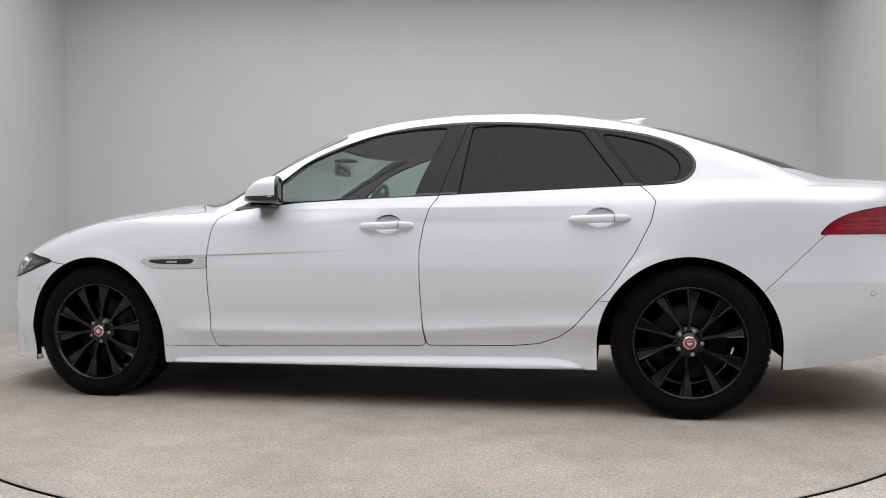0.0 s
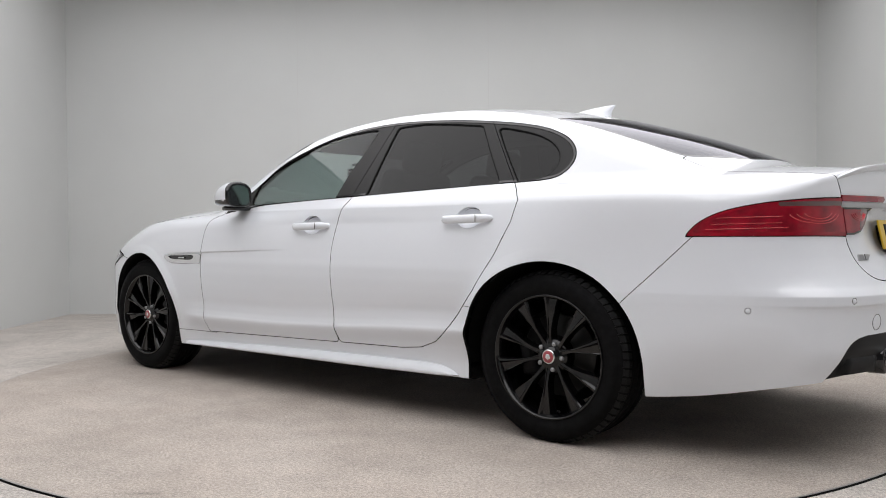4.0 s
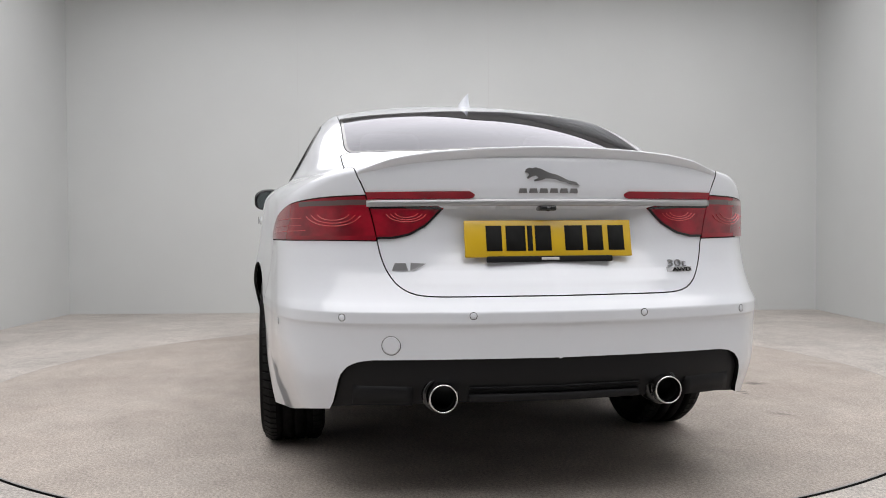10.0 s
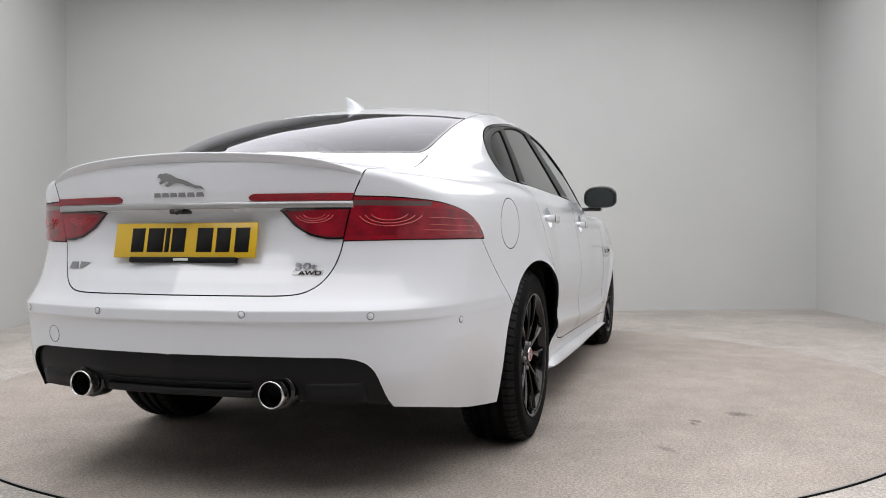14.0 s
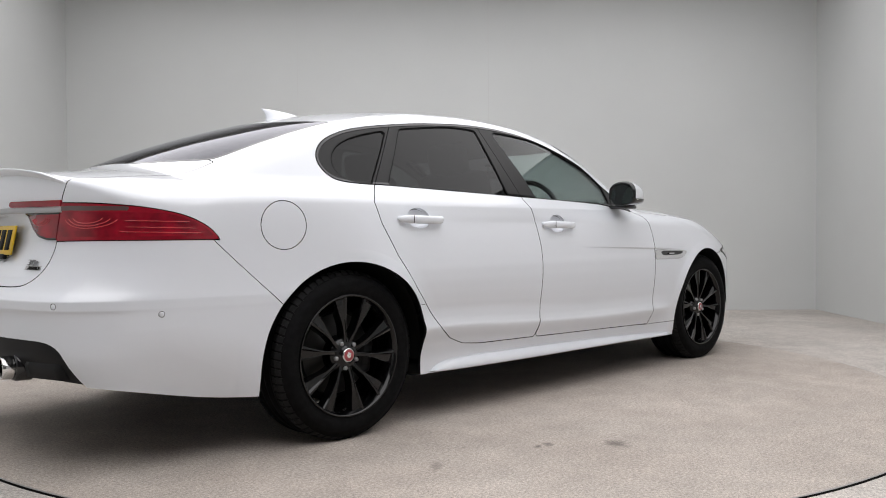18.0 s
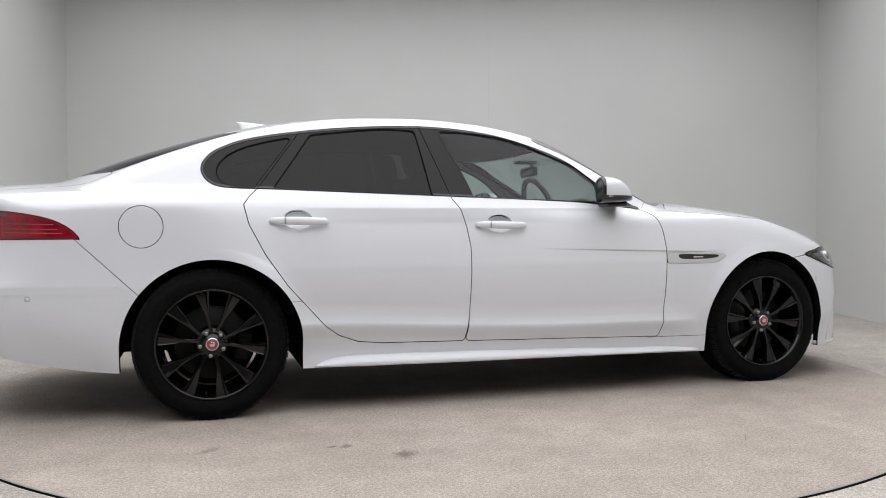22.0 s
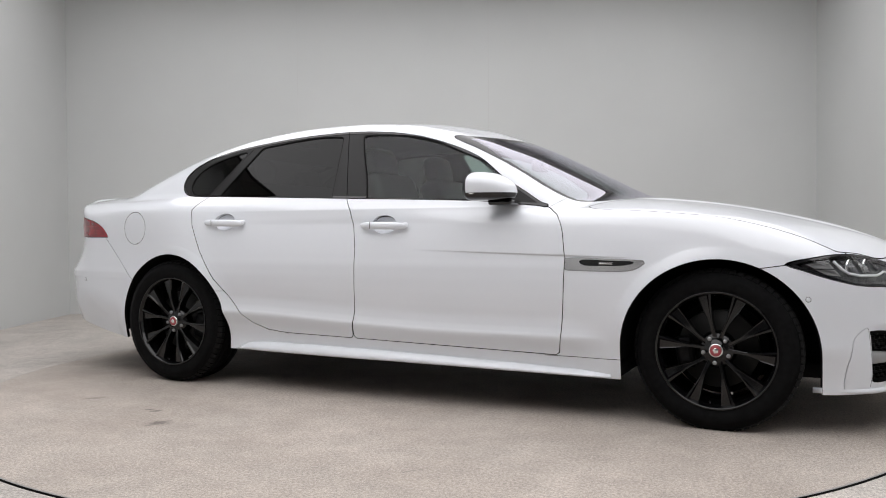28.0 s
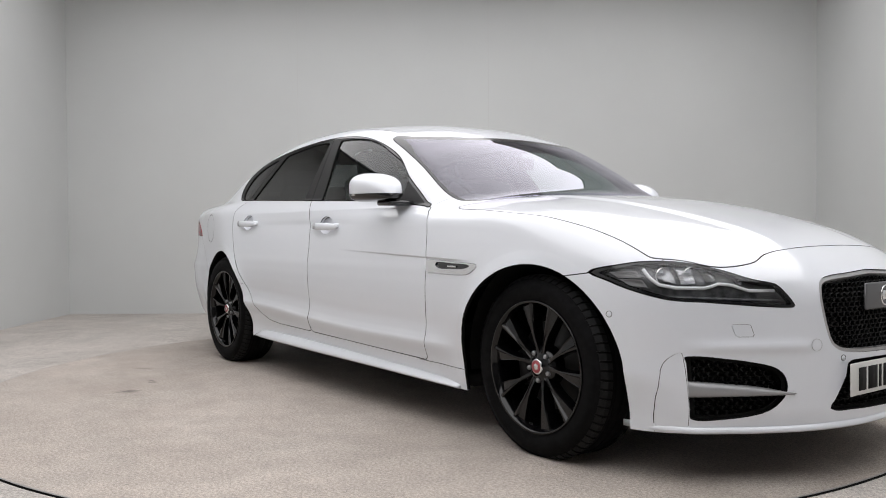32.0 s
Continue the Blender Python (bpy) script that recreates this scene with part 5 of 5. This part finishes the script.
def rear_fittings():
    br = MADE["br"]
    for s in (1, -1):
        for x, a, z, d in ((-3.5, 0.62, 0.554, (-0.76, 0.65, 0)), (-3.5, 0.45, 0.589, (-0.945, 0.325, 0)), (-3.3, 0.258, 0.595, (-1, 0, 0))):
            if abs(d[1]) > 0.5:
                p, n = on_skin(-3.2, 0.816 - 0.0, z, (-1, 0, 0))
            elif d[1]:
                p, n = on_skin(-3.2, 0.627, z, d[:1] + (0, 0))
            else:
                p, n = on_skin(x, a, z, d)
            p, n = Vector((p.x, s * p.y, p.z)), Vector((n.x, s * n.y, n.z))
            sen = part("parking_sensor", disc_on(p, n, 0.0095), PAINT, br, "round white parking sensor")
            part("sensor_ring", ring_on(p, n, 0.0104, 0.0010), UNDER, sen)
        p, n = on_skin(0.1, 0.6, 0.552, (0.252, 0.226, 0))
        p, n = Vector((p.x, s * p.y, p.z)), Vector((n.x, s * n.y, n.z))
        sen = part("parking_sensor", disc_on(p, n, 0.0095), PAINT, MADE["bf"], "round white parking sensor")
        part("sensor_ring", ring_on(p, n, 0.0104, 0.0010), UNDER, sen)
        # exhaust
        y = s * 0.343
        ex = part("exhaust_pipe", moved(lathe([(0.0375, -0.014), (0.0395, -0.016), (0.042, -0.012), (0.0425, 0.0), (0.0425, 0.10), (0.037, 0.10), (0.0365, 0.0)], 48, "x", closed=True), Matrix.Translation((-4.10, y, 0.357))), CHROME, car, "polished steel exhaust tailpipe")
        part("pipe_inside", moved(lathe([(0.0005, 0.09), (0.0368, 0.09), (0.0365, 0.005)], 40, "x"), Matrix.Translation((-4.095, y, 0.357))), UNDER, ex)
        part("exhaust_recess", moved(lathe([(0.045, 0.0), (0.050, 0.0), (0.055, 0.008), (0.056, 0.06)], 40, "x"), Matrix.Translation((-4.072, y, 0.360))), GLOSS, br)
    p, n = on_skin(-3.3, 0.488, 0.508, (-1, 0, 0))
    part("towing_cover", disc_on(p, n, 0.0265, 0.001), PAINT, br, "round white towing eye cover")
    part("cover_ring", ring_on(p, n, 0.0275, 0.0009), UNDER, br)
    # lower black strake between the pipes
    for z0, z1, dx in ((0.335, 0.362, 0.010), (0.372, 0.384, 0.004)):
        rings = []
        for i in range(21):
            a = -0.262 + 0.524 * i / 20
            x = rear_x(a, z1) - dx + 0.014
            rings.append([(x + 0.05, a, z0), (x + 0.006, a, z0 + 0.002), (x, a, z0 + 0.008), (x - 0.002, a, z1 - 0.004), (x + 0.006, a, z1), (x + 0.05, a, z1)])
        part("apron_strake", loft(rings), BLACK, br)
    for s in (1, -1):
        rings = []
        for i in range(9):
            a = 0.425 + 0.17 * i / 8
            x = rear_x(a, 0.37) + 0.008
            rings.append([(x + 0.06, s * a, 0.325), (x + 0.004, s * a, 0.328), (x - 0.004, s * a, 0.37), (x + 0.004, s * a, 0.392), (x + 0.06, s * a, 0.395)])
        part("apron_pod", loft(rings), BLACK, br)
    # roof fin
    rings = []
    for i in range(19):
        t = i / 18
        z = 1.372 + 0.077 * t
        x0, x1 = -2.56 - 0.205 * t ** 6, -2.792 + 0.012 * math.sin(math.pi * t) - 0.016 * t ** 2
        w = 0.036 * (1 - t) ** 0.75 + 0.0025
        rings.append([((x0 + x1) / 2 + (x0 - x1) / 2 * math.cos(a), w * math.sin(a) * (1 if math.cos(a) < 0.3 else 0.8), z) for a in [2 * math.pi * k / 20 for k in range(20)]])
    part("roof_aerial", loft(rings), PAINT, car, "white shark-fin aerial")
    part("brake_light", box(-2.812, -2.79, -0.02, 0.02, 1.368, 1.38, 0.003), GLOSS, car, "small dark high brake light")
    part("window_heater_line", tube([(-2.82, 0.0, 1.372), (-3.1, 0.0, 1.298), (-3.44, 0.0, 1.18)], 0.0014, 5), GLOSS, car)


def front_fittings():
    bf = MADE["bf"]

    # honeycomb: one lattice of small six-sided cells in each opening
    def honeycomb(zone, a0, a1, z0, z1, cell, back, name):
        bm, one = bmesh.new(), np.ones(1)
        row = 0
        z = z0
        while z < z1:
            a = a0 + (cell / 2 if row % 2 else 0)
            while a < a1:
                if zone(one * 0.7, one * abs(a), one * z)[0] > cell * 0.1:
                    x = nose(a, z) - back
                    o, i, k = [], [], []
                    for q in range(6):
                        c, w = math.cos(math.pi / 3 * q), math.sin(math.pi / 3 * q)
                        o.append(bm.verts.new((x, a + 0.60 * cell * c, z + 0.40 * cell * w)))
                        i.append(bm.verts.new((x + 0.002, a + 0.46 * cell * c, z + 0.30 * cell * w)))
                        k.append(bm.verts.new((x - 0.012, a + 0.44 * cell * c, z + 0.28 * cell * w)))
                    for q in range(6):
                        r = (q + 1) % 6
                        bm.faces.new((o[q], o[r], i[r], i[q]))
                        bm.faces.new((i[q], i[r], k[r], k[q]))
                a += cell
            z += cell * 0.62
            row += 1
        ob = part(name, bm, MESHBLACK, bf, "black honeycomb mesh", smooth=False)
        tagged(ob, kind="stuff")
    honeycomb(GRILLE, -0.33, 0.33, 0.42, 0.70, 0.026, 0.030, "grille_mesh")
    honeycomb(INTAKE, -0.30, 0.30, 0.235, 0.40, 0.030, 0.030, "intake_mesh")
    honeycomb(FOG, 0.43, 0.72, 0.215, 0.42, 0.026, 0.034, "fog_mesh")
    honeycomb(FOG, -0.72, -0.43, 0.215, 0.42, 0.026, 0.034, "fog_mesh")
    gb = part("grille_badge", box(0.862, 0.874, -0.125, 0.125, 0.560, 0.652, 0.006), material("badge_grey", (0.10, 0.10, 0.105), 0.25), bf, "smoked grey badge plate in the grille")
    part("badge_ring", tube([(0.876, 0.030 * math.cos(2 * math.pi * i / 32), 0.606 + 0.033 * math.sin(2 * math.pi * i / 32)) for i in range(32)], 0.0028, 8, closed=True), CHROME, gb)
    part("badge_face", moved(lathe([(0.001, 0.0), (0.016, 0.0), (0.020, -0.004)], 6, "x"), Matrix.Translation((0.8765, 0, 0.606))), CHROME, gb)
    for s in (1, -1):
        rings = []
        for i in range(19):
            t = i / 18
            a = 0.712 - t * 0.295
            x = nose(a, 0.31) - 0.014 * (1 - t) + 0.004
            zt, zl = 0.341 - 0.030 * t - 0.015 * t ** 6, 0.287 + 0.006 * t
            rings.append([(x - 0.04, s * a, zl + 0.004), (x, s * a, zl), (x + 0.008, s * a, zl + 0.006), (x + 0.006, s * a, (zl + zt) / 2 + 0.006), (x - 0.002, s * a, zt - 0.004), (x - 0.012, s * a, zt), (x - 0.05, s * a, zt)])
        part("fog_blade", loft(rings), BLADE, bf, "satin silver intake blade")
        p, n = on_skin(0.1, 0.347, 0.455, (1, 0, 0))
        p, n = Vector((p.x, s * p.y, p.z)), Vector((n.x, s * n.y, n.z))
        part("towing_cover" if s < 0 else "cover_mark", ring_on(p, n, 0.020, 0.0007), SATIN, bf)
        p, n = on_skin(0.1, 0.247, 0.408, (1, 0, 0))
        p, n = Vector((p.x, s * p.y, p.z)), Vector((n.x, s * n.y, n.z))
        sen = part("parking_sensor", disc_on(p, n, 0.0085), PAINT, bf, "round white parking sensor")
        part("sensor_ring", ring_on(p, n, 0.0095, 0.0010), UNDER, sen)
        # headlight insides
        lamp = MADE["lamp", s]

        def inlamp(a, z, d):
            return Vector((nose(a, z) - d * 1.2, s * (a - d * 0.5), z))
        pts = [inlamp(a, z, 0.012) for a, z in ((0.766, 0.705), (0.766, 0.688), (0.764, 0.673), (0.753, 0.655), (0.721, 0.645), (0.653, 0.644), (0.630, 0.650), (0.611, 0.658), (0.574, 0.653), (0.552, 0.643), (0.532, 0.635), (0.458, 0.634))]
        part("light_strip", tube(pts, [0.006] * 6 + [0.0055] * 6, 8), LAMPSTRIP, lamp, "silver daytime light strip")
        for a, z, r in ((0.735, 0.684, 0.024), (0.672, 0.685, 0.024), (0.545, 0.657, 0.014)):
            p = inlamp(a, z, 0.020)
            d = Vector((0.9, 0.3 * s, -0.05)).normalized()
            m = d.to_track_quat("Z", "Y").to_matrix().to_4x4()
            m.translation = p
            pr = part("projector", moved(lathe([(r * 1.15, 0.006), (r * 1.22, 0.002), (r * 1.1, -0.004), (r, -0.012), (r * 0.9, -0.02)], 28, "z"), m), CHROME, lamp, "chrome-ringed projector")
            part("projector_lens", moved(lathe([(0.0005, 0.004), (r * 0.5, 0.001), (r * 0.85, -0.006), (r * 0.98, -0.014)], 28, "z"), m), LENS, pr)
        def tile(corners, d0, d1, mat, name, label=""):
            """A slightly hollow reflector facet between four corners (a, z), its depth going from d0 to d1."""
            bm, n = bmesh.new(), 6
            grid = []
            for i in range(n + 1):
                u = i / n
                row = []
                for k in range(n + 1):
                    v = k / n
                    a, z = ((1 - u) * (1 - v) * Vector(corners[0]) + u * (1 - v) * Vector(corners[1]) + u * v * Vector(corners[2]) + (1 - u) * v * Vector(corners[3]))
                    row.append(bm.verts.new(inlamp(a, z, d0 + (d1 - d0) * u + 0.006 * math.sin(math.pi * u) * math.sin(math.pi * v))))
                grid.append(row)
            for i in range(n):
                for k in range(n):
                    bm.faces.new((grid[i][k], grid[i + 1][k], grid[i + 1][k + 1], grid[i][k + 1]))
            bmesh.ops.solidify(bm, geom=bm.faces[:], thickness=0.0015)
            part(name, bm, mat, lamp, label)
        for corners in (((0.752, 0.704), (0.712, 0.712), (0.716, 0.658), (0.742, 0.663)), ((0.704, 0.712), (0.662, 0.708), (0.668, 0.656), (0.708, 0.656)),
                        ((0.646, 0.705), (0.602, 0.692), (0.612, 0.668), (0.642, 0.662)), ((0.566, 0.676), (0.532, 0.664), (0.534, 0.646), (0.562, 0.656))):
            tile(corners, 0.012, 0.019, REFLECTOR, "reflector_facet", "bright silver reflector facet")
        for corners in (((0.818, 0.694), (0.780, 0.700), (0.780, 0.676), (0.812, 0.676)), ((0.812, 0.672), (0.780, 0.671), (0.774, 0.645), (0.800, 0.650))):
            tile(corners, 0.008, 0.011, MARKER, "side_marker", "pale grey side marker lens")
        pts = [inlamp(0.42 + 0.02 * i, 0.598 + 0.0010 * i, 0.018) for i in range(17)]
        part("lower_strip", tube(pts, 0.005, 6), LAMPBLACK, lamp)
    # chin
    rings = []
    for i in range(61):
        a = -0.776 + 1.552 * i / 60
        x = nose(abs(a), 0.20) - 0.012 * max(0, (abs(a) - 0.70) / 0.088)
        z = 0.172 + 0.014 * max(0, 1 - abs(a) / 0.45)
        rings.append([(x - 0.05, a, z - 0.004), (x + 0.006, a, z - 0.004), (x + 0.012, a, z + 0.004), (x + 0.004, a, z + 0.016), (x - 0.05, a, z + 0.018)])
    part("chin_lip", loft(rings), PAINT, bf, "white lower chin lip")


BLADE = material("blade_grey", (0.33, 0.33, 0.335), 0.48, 0.55)
REFLECTOR = mottle(material("lamp_reflector", (0.7, 0.7, 0.71), 0.16, 0.9), 25, (0.50, 0.50, 0.51), (0.80, 0.80, 0.81))
MARKER = material("marker_lens", (0.34, 0.335, 0.33), 0.3, Coat_Weight=0.6)
MESHBLACK = material("mesh_black", (0.004, 0.004, 0.004), 0.5, Specular_IOR_Level=0.25)
LAMPSTRIP = material("light_strip_silver", (0.93, 0.94, 0.95), 0.25, 0.0)
LENS = material("projector_lens", (0.55, 0.57, 0.60), 0.05, 0.8)
sills()
handles()
mirrors()
plates_and_badges()
rear_fittings()
front_fittings()


# ---- cabin ----
HEADLINER = material("headliner_grey", (0.15, 0.15, 0.147), 0.9)


def seat(x, y, back):
    st = new("seat")
    st.parent = car
    st.matrix_basis = Matrix.Translation((x, y, 0))
    w = 0.25 if back < 2 else 0.60
    part("seat_cushion", box(-0.26, 0.26, -w, w, 0.42, 0.60, 0.06, 4), LEATHER, st)
    b = box(-0.07, 0.07, -w, w, 0.0, 0.66, 0.05, 4)
    for v in b.verts:
        if abs(v.co.y) > w * 0.6:
            v.co.x += 0.03
        v.co.y *= 1 - 0.18 * max(0, v.co.z / 0.66 - 0.4)
    part("seat_back", moved(b, pose(-0.24, 0, 0.52, 0, -20 if back < 2 else -24, 0)), LEATHER, st)
    n = 1 if back < 2 else 2
    for k in range(n):
        yo = 0 if n == 1 else (-0.36, 0.36)[k]
        part("headrest", moved(box(-0.05, 0.05, -0.13, 0.13, 0.0, 0.17, 0.045, 4), pose(-0.44 if back < 2 else -0.50, yo, 1.14 if back < 2 else 1.09, 0, -14, 0)), LEATHER, st)
        if n == 1:
            for dy in (-0.05, 0.05):
                part("headrest_post", tube([(-0.43, yo + dy, 1.08), (-0.445, yo + dy, 1.17)], 0.006, 8), CHROME, st)
    return st


def cabin_fit():
    seat(-1.42, 0.37, 0)
    seat(-1.42, -0.37, 0)
    seat(-2.36, 0.0, 2)
    rings = []
    for i in range(31):
        a = -0.70 + 1.40 * i / 30
        c = 1 - (abs(a) / 0.72) ** 2
        hump = 0.035 * math.exp(-((a + 0.37) / 0.17) ** 2)
        rings.append([(-0.50 - 0.10 * (1 - c), a, 0.935), (-0.72, a, 0.968), (-0.92, a, 0.985 + hump), (-1.00, a, 0.95 + hump), (-1.02, a, 0.86), (-0.95, a, 0.60), (-0.5, a, 0.60)])
    part("dashboard", loft(rings), LEATHER, car, "dark soft-touch dashboard")
    sw = new("steering_wheel")
    sw.parent = car
    sw.matrix_basis = pose(-1.14, -0.37, 0.95, 0, -22, 0)
    part("wheel_ring", tube([(0, 0.185 * math.cos(2 * math.pi * i / 40), 0.185 * math.sin(2 * math.pi * i / 40)) for i in range(40)], 0.015, 10, closed=True), LEATHER, sw)
    part("airbag_pad", box(-0.02, 0.03, -0.07, 0.07, -0.07, 0.05, 0.02, 3), LEATHER, sw)
    for a in (0, 180, 270):
        part("wheel_spoke", moved(box(-0.008, 0.012, 0.05, 0.18, -0.02, 0.02, 0.006), pose(0, 0, 0, a, 0, 0)), SATIN, sw)
    part("inner_mirror", box(-1.075, -1.045, -0.115, 0.115, 1.165, 1.225, 0.012, 3), GLOSS, car, "black rear-view mirror")
    part("mirror_stalk", merge(tube([(-1.05, 0, 1.20), (-1.03, 0, 1.262)], 0.012, 8), box(-1.14, -1.02, -0.045, 0.045, 1.245, 1.262, 0.006)), BLACK, car)
    part("cabin_floor", box(-0.55, -3.0, -0.70, 0.70, 0.30, 0.34), UNDER, car)
    part("parcel_shelf", box(-2.62, -3.42, -0.62, 0.62, 0.99, 1.02, 0.008), LEATHER, car)
    part("centre_console", box(-0.95, -1.7, -0.11, 0.11, 0.34, 0.70, 0.03, 3), LEATHER, car)
    # lining under the roof and behind the pillars
    lin = (lambda m: keep(m, lambda x, a, z: z - 1.02))(SKIN["quarter"])
    part("pillar_lining", panel_mesh(lin, shift=-0.03, flange=0), HEADLINER, car)
    part("headlining", panel_mesh(SKIN["roof"], shift=-0.03, flange=0), HEADLINER, car)
    for s in (1, -1):
        for dn, key in (("fd", "door_front"), ("rd", "door_rear")):
            part("door_lining", panel_mesh(SKIN[key], False, s, shift=-0.07, flange=0), LEATHER, MADE[dn, s])
        # covers coloured black, as shade behind the gaps in the window trim
        for dn, key in (("fd", "trim_front"), ("rd", "trim_rear")):
            part("pillar_cover", panel_mesh(SKIN[key], False, s, shift=-0.02, flange=0), UNDER, MADE[dn, s])


cabin_fit()


def motions():
    """The turntable and the car on it turn together."""
    table, ride = [], []
    for t in TIMES:
        a = table_angle(t)
        p = pose(0, 0, 0, 0, 0, a) @ AXLE
        table.append((t, pose(0, 0, 0, 0, 0, a)))
        ride.append((t, pose(p.x, p.y, 0.010, 0, 0, a + HEADING)))
    walk(disc, table)
    walk(car, ride)


motions()
